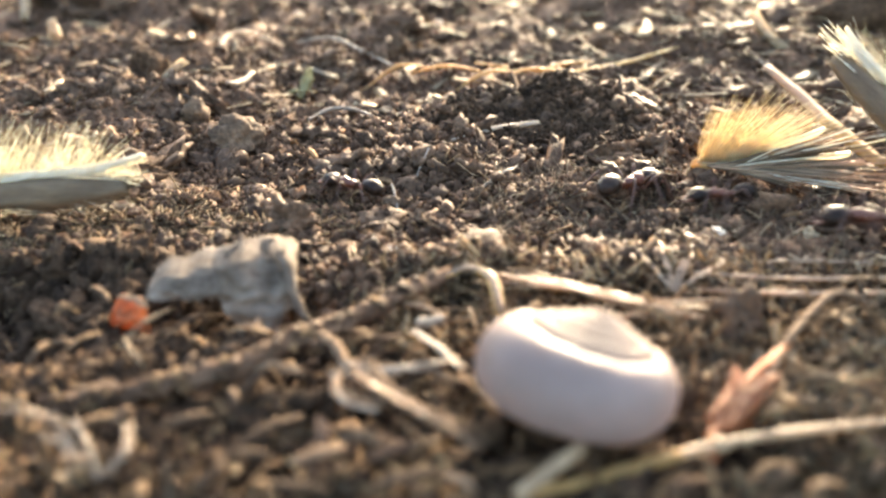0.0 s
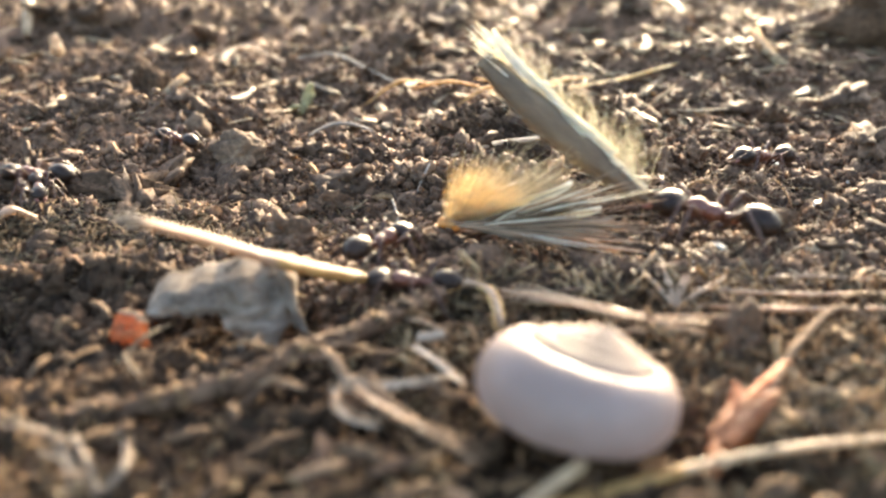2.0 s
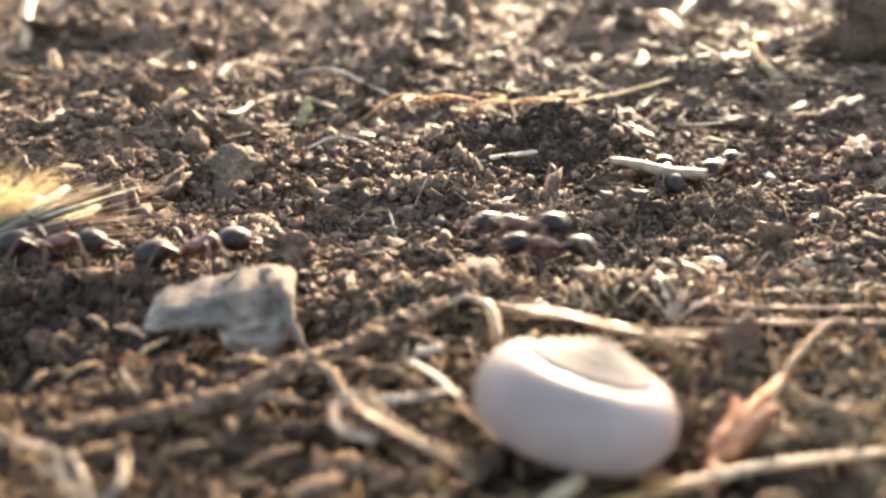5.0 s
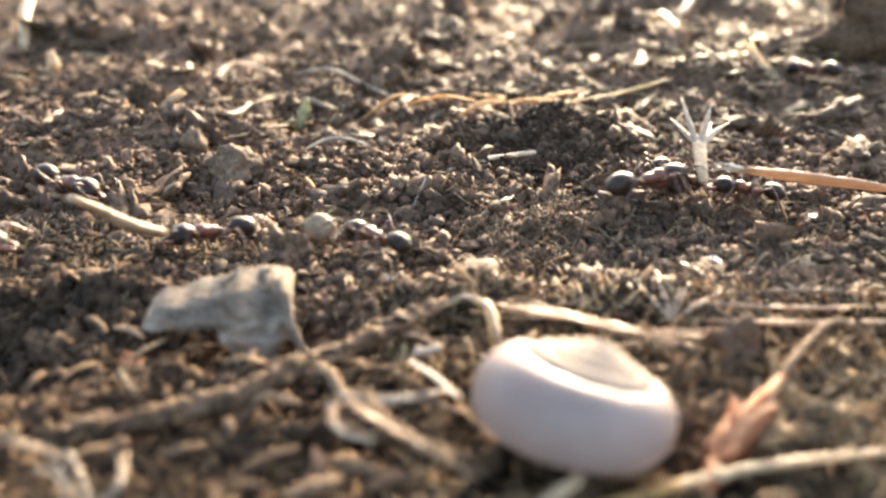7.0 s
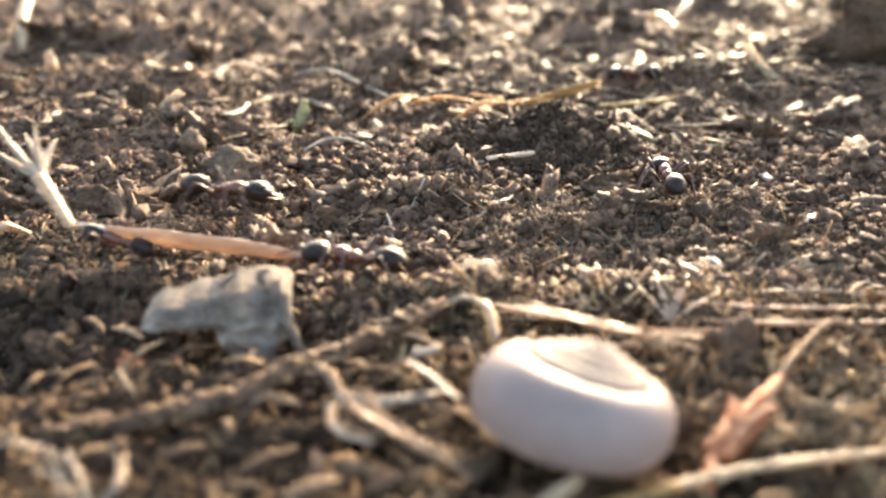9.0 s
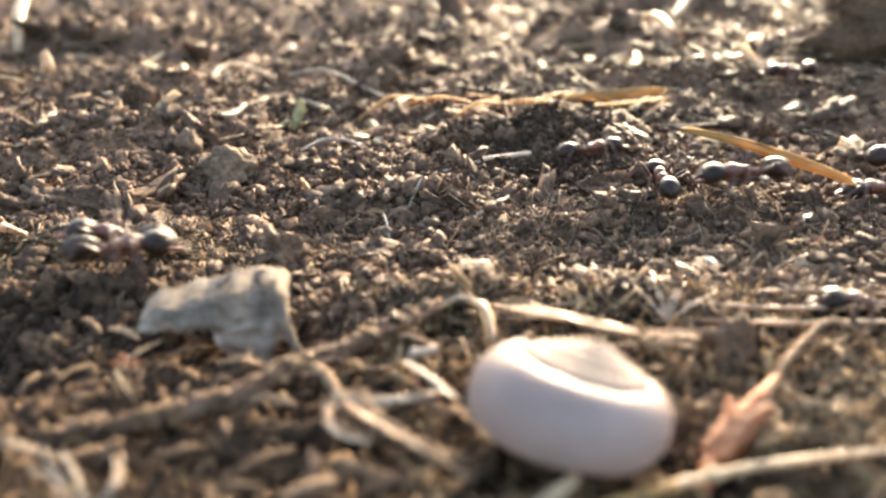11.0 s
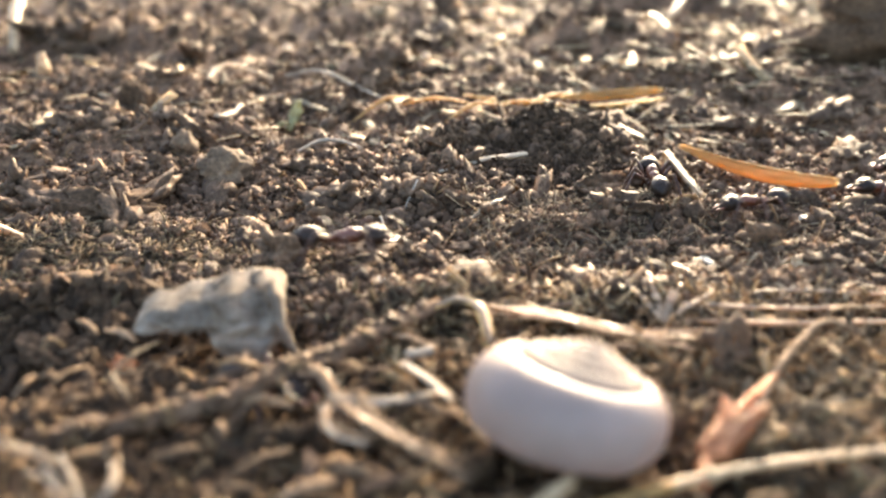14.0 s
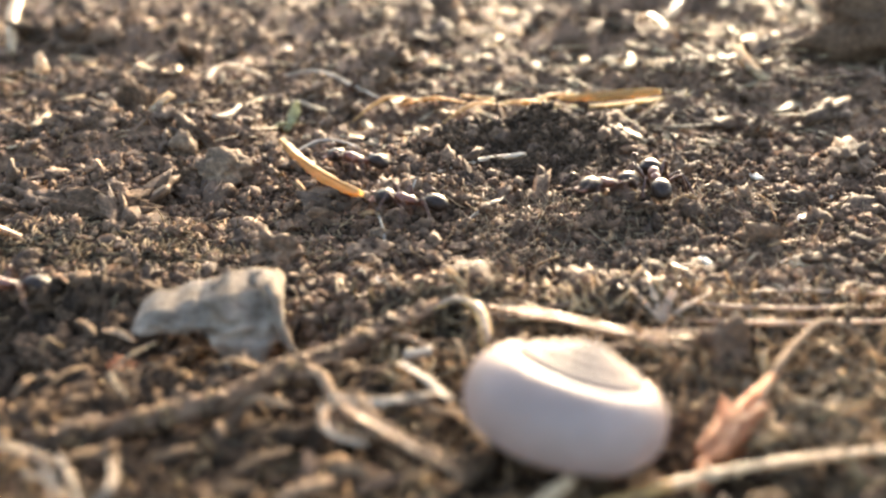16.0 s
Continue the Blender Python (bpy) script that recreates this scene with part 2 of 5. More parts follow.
gx = lines((-38, 38), 0.25, (-30000, 30000), 1.07)
gy = lines((47, 96), 0.22, (-30000, 30000), 1.06)
X, Y = np.meshgrid(gx, gy)
V = np.stack([X.ravel(), Y.ravel(), height(X, Y).ravel()], 1)
ix = np.arange(len(gy) - 1)[:, None] * len(gx) + np.arange(len(gx) - 1)[None, :]
ix = ix.ravel()
ground = new("ground", fast_mesh("ground", V, np.stack([ix, ix + 1, ix + 1 + len(gx), ix + len(gx)], 1), SOIL))
tagged(ground, "bare crumbly dark brown soil lit from behind", "ground", kind="structure")


# ---- loose soil and litter, past counting ----
def strew(name, material, templates, places, sizes, seed, lift=0.2, tilt=1.0, smooth=True):
    """Many small pieces in one mesh. templates: (points, triangles) of unit size; sizes: n x 3, in mm."""
    r = np.random.default_rng(seed)
    n = len(places)
    q = r.normal(size=(n, 4))
    q[:, 1:3] *= tilt
    q /= np.linalg.norm(q, axis=1)[:, None]
    w, x, y, z = q.T
    R = np.stack([1 - 2 * (y * y + z * z), 2 * (x * y - z * w), 2 * (x * z + y * w), 2 * (x * y + z * w), 1 - 2 * (x * x + z * z), 2 * (y * z - x * w),
                  2 * (x * z - y * w), 2 * (y * z + x * w), 1 - 2 * (x * x + y * y)], 1).reshape(n, 3, 3)
    base = np.stack([places[:, 0], places[:, 1], height(places[:, 0], places[:, 1]) + lift * sizes[:, 2]], 1)
    vs, fs, k = [], [], 0
    which = r.integers(0, len(templates), n)
    for i, (tv, tf) in enumerate(templates):
        s = np.nonzero(which == i)[0]
        p = np.einsum("nij,nkj->nki", R[s], tv[None] * sizes[s][:, None, :]) + base[s][:, None, :]
        vs.append(p.reshape(-1, 3))
        fs.append((tf[None] + (k + np.arange(len(s)) * len(tv))[:, None, None]).reshape(-1, 3))
        k += len(s) * len(tv)
    return new(name, fast_mesh(name, np.concatenate(vs), np.concatenate(fs), material, smooth))


def crumb_templates(sub, count, rough, seed, scale=1.3):
    r = np.random.default_rng(seed)
    out = []
    for i in range(count):
        v, f = lump((1, 1, 1), rough, scale, sub, seed + i * 1.7)
        out.append((np.array(v) * r.uniform(0.75, 1.2, 3), np.array(f)))
    return out


def fibre_templates(count, sides, seed, bend=0.35, flat=1.0):
    """Curved stalks of length 1 (along x) and radius 1 across."""
    r = np.random.default_rng(seed)
    out = []
    for i in range(count):
        b, c = r.uniform(-bend, bend, 2)
        n = 5
        v, f = [], []
        for j in range(n):
            u = j / (n - 1) - 0.5
            w = 1.0 - 0.6 * (j / (n - 1)) ** 3 if i % 2 else 1.0
            for s in range(sides):
                a = 2 * math.pi * s / sides
                v.append((u, b * (u * u) * 4 + c * u ** 3 * 6, 0, w * math.cos(a), w * flat * math.sin(a)))
        for j in range(n - 1):
            for s in range(sides):
                a, d = j * sides + s, j * sides + (s + 1) % sides
                f += [(a, d, d + sides), (a, d + sides, a + sides)]
        for s in range(1, sides - 1):
            f += [(0, s + 1, s), ((n - 1) * sides, (n - 1) * sides + s, (n - 1) * sides + s + 1)]
        out.append((v, f))
    return out


def strew_fibres(name, material, count_templates, places, length, radius, seed, lift=0.5, tilt=0.25, bend=0.35, flat=1.0):
    r = np.random.default_rng(seed)
    tem = []
    ratio = float(np.mean(radius) / np.mean(length))
    for v, f in fibre_templates(count_templates, 4, seed, bend, flat):
        v = np.array(v)
        tem.append((np.stack([v[:, 0], v[:, 1] * 0.6 + v[:, 3] * ratio, v[:, 4] * ratio], 1), np.array(f)))
    sizes = np.stack([length, length, length * (radius / length) / ratio], 1)
    return strew(name, material, tem, places, sizes * np.array([1, 1, 1]), seed, lift * ratio, tilt)


def scatter(n, near, far, seed, side=0.62, pad=10.0):
    """Places in mm whose density falls off with the distance."""
    r = np.random.default_rng(seed)
    y = near * (far / near) ** r.uniform(0, 1, n)
    return np.stack([r.uniform(-1, 1, n) * (side * y + pad), y], 1)


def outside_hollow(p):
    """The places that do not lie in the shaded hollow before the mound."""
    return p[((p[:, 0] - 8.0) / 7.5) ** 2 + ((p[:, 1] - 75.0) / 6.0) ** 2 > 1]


def beside_trail(p):
    """The places that leave free the bare stretch where the loads are dragged."""
    return p[((p[:, 0] - 21.0) / 5.0) ** 2 + ((p[:, 1] - 67.0) / 6.0) ** 2 > 1]


def rand(n, lo, hi, seed, power=1.0):
    return lo + (hi - lo) * np.random.default_rng(seed).uniform(0, 1, n) ** power


def strew_soil():
    def add(ob, label, category):
        tagged(ob, label, category, kind="stuff")

    def loose(n, near, far, seed, lo, hi, power, side):
        p = outside_hollow(scatter(n, near, far, seed, side))
        size = rand(len(p), lo, hi, seed + 1, power) * (0.7 + 0.8 * (grain(p[:, 0] / 5, p[:, 1] / 4, 17) + 0.5)) * (0.6 + p[:, 1] / 150)
        return p, size[:, None] * np.random.default_rng(seed + 2).uniform(0.7, 1.3, (len(p), 3))

    add(strew("soil_crumbs", CRUMB, crumb_templates(2, 14, 0.95, 3, 1.8), *loose(6500, 46, 84, 11, 0.15, 0.42, 2.4, 0.55), 13, 0.35, 1.0), "loose rounded crumbs of brown soil on the ground", "soil")
    add(strew("fine_soil_crumbs", CRUMB, crumb_templates(1, 14, 0.8, 4, 1.6), *loose(17000, 46, 112, 161, 0.07, 0.24, 2.0, 0.55), 14, 0.4, 1.0), "fine loose crumbs of brown soil on the ground", "soil")
    n = 9000
    p = scatter(n, 100, 300, 14)
    s = np.maximum(rand(n, 0.15, 0.5, 15, 2.0), 0.0028 * p[:, 1])
    add(strew("far_soil_crumbs", CRUMB, crumb_templates(1, 8, 0.75, 16), p, s[:, None] * np.random.default_rng(7).uniform(0.7, 1.3, (n, 3)), 18, 0.4, 1.0), "loose crumbs of brown soil farther off", "soil")
    n = 2600
    p = outside_hollow(scatter(n, 46, 260, 21))
    n = len(p)
    s = np.maximum(rand(n, 0.25, 0.75, 22, 2.2), 0.005 * p[:, 1])
    add(strew("coarse_soil_crumbs", CLOD, crumb_templates(2, 12, 0.7, 23, 1.6), p, s[:, None] * np.random.default_rng(6).uniform(0.6, 1.3, (n, 3)), 24, 0.3), "coarse knobbly lumps of soil scattered on the ground", "soil")
    n = 260
    p = beside_trail(outside_hollow(scatter(n, 48, 74, 126, 0.55)))
    n = len(p)
    s = rand(n, 0.4, 1.15, 127, 2.0)
    add(strew("small_clods", CLOD, crumb_templates(3, 10, 0.8, 128, 1.6), p, s[:, None] * np.array([[1.3, 1.1, 0.6]]), 129, 0.15, 0.3), "small dark clods of soil along the ant trail", "soil")
    n = 420
    p = beside_trail(outside_hollow(scatter(n, 62, 260, 26, 0.6)))
    n = len(p)
    s = rand(n, 0.5, 1.5, 27, 2.0) * (0.6 + p[:, 1] / 160)
    add(strew("soil_clods", CLOD, crumb_templates(3, 8, 1.2, 28, 1.8), p, s[:, None] * np.array([[1.6, 1.0, 0.55]]), 29, 0.2, 0.25), "dark rough clods of soil among the litter", "soil")
    n = 6000
    p = outside_hollow(scatter(n, 25, 200, 31))
    n = len(p)
    r = np.maximum(rand(n, 0.015, 0.06, 32, 2), 0.0005 * p[:, 1])
    add(strew_fibres("dry_fibres", LITTER, 12, p, rand(n, 0.5, 3.2, 33, 1.8), r, 34, 2.5, 0.4), "thin dry root and grass fibres on the soil", "litter")
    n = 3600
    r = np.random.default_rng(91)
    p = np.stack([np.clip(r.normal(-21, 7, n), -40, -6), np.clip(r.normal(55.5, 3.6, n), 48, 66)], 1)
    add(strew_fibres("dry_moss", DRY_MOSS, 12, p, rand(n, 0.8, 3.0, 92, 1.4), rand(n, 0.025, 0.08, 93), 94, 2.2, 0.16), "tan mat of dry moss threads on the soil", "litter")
    n = 1500
    p = outside_hollow(scatter(n, 47, 260, 41))
    n = len(p)
    add(strew_fibres("chaff_flakes", LITTER, 8, p, rand(n, 0.5, 2.2, 42, 1.5), rand(n, 0.08, 0.26, 43), 44, 1.2, 0.5, 0.3, 0.35), "small bits of dry chaff and husk on the soil", "litter")
    n = 1700
    p = outside_hollow(scatter(n, 78, 280, 61, 0.6))
    n = len(p)
    p = p[(p[:, 0] > -4) | (np.arange(n) % 3 > 0)]
    n = len(p)
    ln = rand(n, 1.0, 6.5, 62, 1.8) * (0.5 + p[:, 1] / 180)
    add(strew_fibres("golden_litter", FAR_LITTER, 14, p, ln, rand(n, 0.14, 0.5, 63, 1.5) * (0.5 + p[:, 1] / 180), 64, 1.2, 0.05, 0.12, 0.25), "backlit golden straw litter on the soil", "litter")
    n = 700
    p = scatter(n, 84, 200, 65, 0.62)
    p[:, 0] = np.abs(p[:, 0]) * 0.75 + 0.12 * p[:, 1]
    p = outside_hollow(p)
    n = len(p)
    add(strew_fibres("pale_straw_litter", MAT, 14, p, rand(n, 2.0, 9.0, 66, 1.6), rand(n, 0.08, 0.26, 67, 1.5) * (0.5 + p[:, 1] / 180), 68, 1.6, 0.06, 0.25, 0.5), "pale flattened straw litter on the soil", "litter")
    n = 3600
    p = scatter(n, 23, 47.5, 51, 0.7)
    p = p[(p[:, 0] > -14) | (p[:, 1] < 37)]
    n = len(p)
    add(strew("plant_debris", LITTER, crumb_templates(2, 8, 0.7, 53), p, np.stack([rand(n, 0.3, 1.3, 54, 2.0), rand(n, 0.06, 0.22, 55), rand(n, 0.06, 0.2, 56)], 1), 57, 2.6, 0.5), "heap of broken brown plant debris on the soil", "litter")
    # Damp lumps at the left front; their dark colour also carries deep shade.
    n = 3000
    r = np.random.default_rng(81)
    p = np.stack([np.where(r.random(n) < 0.6, r.uniform(-26, -13, n), r.uniform(-20, -3, n)), np.zeros(n)], 1)
    p[:, 1] = np.where(p[:, 0] < -13, r.uniform(34, 50, n), r.uniform(26, 43, n))
    s = rand(n, 0.2, 0.7, 82, 1.6)
    add(strew("damp_clods", DAMP_SHADE, crumb_templates(2, 8, 1.0, 83), p, s[:, None] * r.uniform(0.6, 1.3, (n, 3)), 84, 0.8, 0.8), "damp knobbly soil beside the bark flake, darkened further for shade", "soil")
    # Crumbs coloured dark so that the gaps in the debris read as shaded.
    n = 1900
    p = scatter(n, 23, 47.5, 85, 0.7)
    s = rand(n, 0.2, 0.6, 86, 1.6)
    add(strew("debris_soil", DAMP_SHADE, crumb_templates(1, 8, 0.8, 87), p, s[:, None] * r.uniform(0.6, 1.3, (n, 3)), 95, 0.5, 0.8), "crumbly soil between the plant debris, darkened as shade in the gaps", "soil")
    n = 5200
    p = scatter(n, 24, 48, 96, 0.7)
    p = p[(p[:, 0] > -6) | (np.arange(n) % 2 == 0)]
    n = len(p)
    add(strew_fibres("debris_threads", LITTER, 14, p, rand(n, 0.8, 4.0, 97, 1.6), rand(n, 0.03, 0.10, 98, 1.6), 99, 4.5, 0.4, 0.5, 0.7), "fine dry threads and rootlets in the debris", "litter")
    p = scatter(34000, 48, 150, 111)
    p = p[(grain(p[:, 0] / 7.0, p[:, 1] / 4.5, 112) + 0.4 * grain(p[:, 0] / 2.2, p[:, 1] / 1.6, 113) > np.where((p[:, 0] < 2) & (p[:, 1] < 100), 0.05, 0.17)) & ((p[:, 0] > -6) | (p[:, 1] > 59))]
    n = len(p)
    s = np.maximum(rand(n, 0.07, 0.34, 114, 2.2), 0.0024 * p[:, 1])
    add(strew("damp_patches", DAMP_SHADE, crumb_templates(1, 8, 1.0, 115), p, s[:, None] * r.uniform(0.5, 1.3, (n, 3)), 116, 0.5, 0.9, False), "dark damp patches of crumbly soil", "soil")
    # Dark crumbs that deepen the mound's shade in the hollow by their colour.
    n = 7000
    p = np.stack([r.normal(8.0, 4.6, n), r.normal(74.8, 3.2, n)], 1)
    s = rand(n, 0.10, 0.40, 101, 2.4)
    add(strew("damp_hollow", DAMP_SHADE, crumb_templates(1, 8, 1.0, 102), p, s[:, None] * r.uniform(0.6, 1.3, (n, 3)), 103, 0.5, 0.8, False), "soil in a hollow of the ground, darkened for the mound's shade", "soil")
    n = 130
    p = np.stack([r.normal(8.5, 5.4, n), r.normal(75.5, 3.6, n)], 1)
    s = rand(n, 0.25, 0.8, 104, 2.0)
    add(strew("hollow_clods", CLOD, crumb_templates(2, 10, 1.1, 105, 1.8), p, s[:, None] * r.uniform(0.6, 1.3, (n, 3)), 106, 0.3, 0.8), "knobbly lumps of soil in a shaded hollow", "soil")
    n = 2400
    p = np.stack([36 - 34 * r.random(n) ** 0.6, r.uniform(43.5, 66, n)], 1)
    add(strew_fibres("tangled_threads", MAT, 14, p, rand(n, 0.6, 3.0, 121, 1.6), rand(n, 0.02, 0.055, 122, 1.6), 123, 4.0, 0.5, 0.6), "tangle of thin pale rootlets on the soil", "litter")
    n = 2600
    p = np.stack([r.uniform(9, 27, n), r.uniform(27, 46, n)], 1)
    p = p[(p[:, 0] - 6.3) ** 2 + (p[:, 1] - 32.7) ** 2 > 30]
    n = len(p)
    add(strew_fibres("shredded_grass", MAT, 14, p, rand(n, 0.5, 2.6, 131, 1.5), rand(n, 0.04, 0.2, 132, 1.8), 133, 3.2, 0.5, 0.5, 0.4), "shredded tan bits of dry grass in the debris", "litter")
    n = 1000
    p = np.stack([r.uniform(-5, 24, n), r.uniform(42, 47.5, n)], 1)
    add(strew_fibres("matted_grass", CHAFF, 14, p, rand(n, 0.8, 3.4, 151, 1.6), rand(n, 0.05, 0.17, 152, 1.6), 153, 3.6, 0.25, 0.5, 0.6), "matted tan shreds of dry grass at the edge of the debris", "litter")
    # Ring of crumbs whose dark colour adds contact shade under the shell.
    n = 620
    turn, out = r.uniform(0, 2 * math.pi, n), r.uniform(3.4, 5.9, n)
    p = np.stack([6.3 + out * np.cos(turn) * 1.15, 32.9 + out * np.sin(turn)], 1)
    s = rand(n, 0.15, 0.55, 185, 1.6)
    add(strew("shell_bed", DAMP_SHADE, crumb_templates(2, 10, 0.9, 186, 1.6), p, s[:, None] * r.uniform(0.6, 1.4, (n, 3)), 187, 0.9, 0.8), "crumbs of soil and debris round the shell's foot, darkened as contact shade", "soil")
    n = 700
    p = np.stack([r.uniform(1, 25, n), r.uniform(39, 46.5, n)], 1)
    add(strew_fibres("loose_shreds", LITTER, 14, p, rand(n, 0.8, 3.6, 181, 1.5), rand(n, 0.04, 0.16, 182, 1.6), 183, 7.0, 0.6, 0.6, 0.5), "loose brown shreds of dry leaf lying on the straw", "litter")
    n = 2600
    p = np.stack([r.uniform(-7, 26, n), r.uniform(43.5, 51, n)], 1)
    s = rand(n, 0.10, 0.50, 154, 2.2)
    add(strew("bank_crumbs", CRUMB, crumb_templates(2, 10, 0.8, 155, 1.7), p, s[:, None] * r.uniform(0.7, 1.3, (n, 3)), 156, 0.5, 0.8), "brown crumbly soil on a low bank before the trail", "soil")
    n = 900
    p = np.stack([r.uniform(6, 34, n), r.uniform(43.5, 52, n)], 1)
    add(strew_fibres("straw_bits", STRAW, 10, p, rand(n, 0.6, 3.0, 88, 1.8), rand(n, 0.04, 0.16, 89, 1.5), 90, 2.5, 0.35, 0.3, 0.4), "pale broken bits of straw beside the grass tuft", "litter")
    n = 1900
    p = scatter(n, 25, 48, 141, 0.7)
    p = p[((p[:, 0] - 6.3) ** 2 + (p[:, 1] - 32.7) ** 2 > 26) & ((p[:, 0] > -5) | (np.arange(n) % 5 < 2))]
    n = len(p)
    add(strew("chaff_crumbs", CHAFF, crumb_templates(2, 10, 1.1, 142, 1.8), p, np.stack([rand(n, 0.25, 1.2, 143, 2.2), rand(n, 0.06, 0.20, 144), rand(n, 0.06, 0.18, 145)], 1), 146, 5.0, 0.6), "knobbly tan crumbs of chaff on the debris heap", "litter")
    n = 2400
    p = scatter(n, 26, 47, 171, 0.7)
    p = p[(p[:, 0] - 6.3) ** 2 + (p[:, 1] - 32.7) ** 2 > 26]
    n = len(p)
    s = rand(n, 0.08, 0.34, 172, 2.0)
    add(strew("debris_crumbs", LITTER, crumb_templates(1, 12, 0.8, 173, 1.7), p, s[:, None] * r.uniform(0.6, 1.4, (n, 3)), 174, 1.6, 0.9), "small knobbly brown crumbs in the debris", "litter")
    n = 900
    p = scatter(n, 23, 47.5, 71, 0.7)
    add(strew_fibres("debris_stalks", LITTER, 10, p, rand(n, 0.9, 3.6, 72, 1.6), rand(n, 0.05, 0.19, 73, 1.4), 74, 2.6, 0.45, 0.4, 0.7), "broken bits of dry stalk in the debris", "litter")


strew_soil()


# ---- still things ----
def whorls(start, end):
    """Part of a low-spired shell, right-handed: a growing tube wound about the z axis, apex at the top."""
    turns, steps, sides = 4.3, 56, 36
    k = math.log(1.40) / (2 * math.pi)
    v, f = [], []
    n = int((end - start) * steps)
    for i in range(n + 1):
        a = 2 * math.pi * (start + i / steps)
        g = math.exp(k * (a - 2 * math.pi * turns))
        c, r = 3.2 * g, 1.52 * g
        z = -3.5 * g
        rise = 1 + 0.008 * math.sin(a * 11) + 0.012 * noise.noise((a * 3, 0, 0))
        for j in range(sides):
            b = 2 * math.pi * j / sides
            rr = r * rise * (1 + 0.05 * math.cos(2 * b))
            out, up = c + rr * math.cos(b), z + rr * 1.37 * math.sin(b)
            v.append((out * math.cos(a), -out * math.sin(a), up))
    for i in range(n):
        for j in range(sides):
            p, q = i * sides + j, i * sides + (j + 1) % sides
            f.append((p, p + sides, q + sides, q))
    return Shape().add(v, f)


shell = new("snail_shell")
part("body_whorl", whorls(3.0, 4.3), SHELL, shell, "smooth rounded last whorl")
part("spire", whorls(-3.0, 3.0), SPIRE, shell, "low coiled spire")
shell.matrix_basis = mmpose(6.3, 32.9, 5.55) @ pose(0, 0, 0, -12, 17, 0) @ pose(0, 0, 0, 0, 0, 145)
shell.scale = (1.03, 1.03, 1.02)
tagged(shell, "smooth whitish lilac empty snail shell on plant debris", "snail shell")


def along(profile, x):
    for (x0, z0), (x1, z1) in zip(profile, profile[1:]):
        if x <= x1:
            return z0 + (z1 - z0) * max(0, (x - x0) / (x1 - x0))
    return profile[-1][1]


def flake():
    """A torn, buckled sheet that leans back, thicker and folded at its broad end."""
    top = ((-4.2, 0.5), (-3.6, 1.0), (-2.6, 1.35), (-0.9, 1.55), (-0.2, 2.0), (0.5, 2.25), (2.3, 2.1), (2.8, 1.8), (3.2, 1.1))
    foot = ((-4.2, 0.2), (-3.2, 0.1), (-1.9, 0.15), (-0.8, 0.2), (-0.2, -0.7), (0.3, -1.5), (1.0, -1.9), (2.0, -1.4), (2.6, -0.8), (3.2, -1.0))
    n, k = 70, 34
    front, back = [], []
    for i in range(n):
        x = -4.2 + 7.4 * i / (n - 1)
        hi = along(top, x) + 0.14 * noise.noise((x * 1.1, 3, 0)) + 0.05 * noise.noise((x * 6, 5, 0))
        lo = along(foot, x) + 0.30 * noise.noise((x * 1.9, 9, 0)) + 0.15 * noise.noise((x * 5, 7, 0))
        for j in range(k):
            u = j / (k - 1)
            z = lo + (hi - lo) * (u * 1.12 if u < 0.8 else 0.896 + (u - 0.8) * 0.52)
            y = 1.2 * u * u + 9.0 * max(0.0, u - 0.8) + 0.9 * max(0, x - 2.2) ** 2 - 0.5 * math.exp(-((x - 1.2 + 0.5 * z) / 0.8) ** 2)
            y += 0.6 * noise.noise((x * 0.6, z * 0.9, 1)) + 0.35 * noise.noise((x * 0.9 - z, z * 1.8 + x * 0.5, 2)) + 0.16 * noise.noise((x * 1.2, z * 4, 3)) + 0.08 * noise.noise((x * 3, z * 11, 4))
            t = (0.18 + 0.05 * (x + 4)) * (0.4 + 0.6 * min(1, 6 * u * (1 - u)))
            front.append((x, y, z))
            back.append((x + 0.03, y + t + 0.1 * noise.noise((x * 2, z * 2, 8)), z))
    o = n * k
    f = []
    for i in range(n - 1):
        for j in range(k - 1):
            a = i * k + j
            f += [(a, a + k, a + k + 1, a + 1), (o + a, o + a + 1, o + a + k + 1, o + a + k)]
        for a, g in ((i * k, 1), (i * k + k - 1, -1)):
            f.append((a, o + a, o + a + k, a + k)[::g])
    for j in range(k - 1):
        for a, g in ((j, -1), ((n - 1) * k + j, 1)):
            f.append((a, o + a, o + a + 1, a + 1)[::g])
    return Shape().add(front + back, f)


grey_flake = part("bark_flake", flake(), FLAKE)
part("folded_edge", Shape().add(*tube([(2.5, 0.9, 2.3), (2.9, 0.6, 1.5), (3.1, 0.2, 0.3), (3.8, -0.2, -1.3)], [0.35, 0.42, 0.34, 0.16], 12, 6, 0.7, 0.5, 5)), FLAKE, grey_flake, "thick folded whitish edge")
for p in ([(-0.2, 0.9, 2.2), (0.5, 1.0, 2.7), (0.7, 1.2, 3.1)], [(1.8, 0.9, 2.2), (1.9, 1.0, 2.7), (2.3, 1.1, 2.9)], [(0.4, -0.2, -1.5), (0.1, -0.5, -2.0), (-0.5, -0.8, -2.3)], [(2.3, 0.0, -0.9), (1.9, -0.6, -1.7), (0.6, -1.0, -2.2)]):
    part("torn_strip", Shape().add(*tube(p, [0.28, 0.2, 0.08], 8, 5, 0.5, 0.5, p[0][0])), FLAKE, grey_flake, "short torn strip")
grey_flake.matrix_basis = mmpose(-10.8, 42.4, 0.95, 0, 0, 5)
tagged(grey_flake, "crumpled pale grey flake of dry bark on the soil", "bark flake")


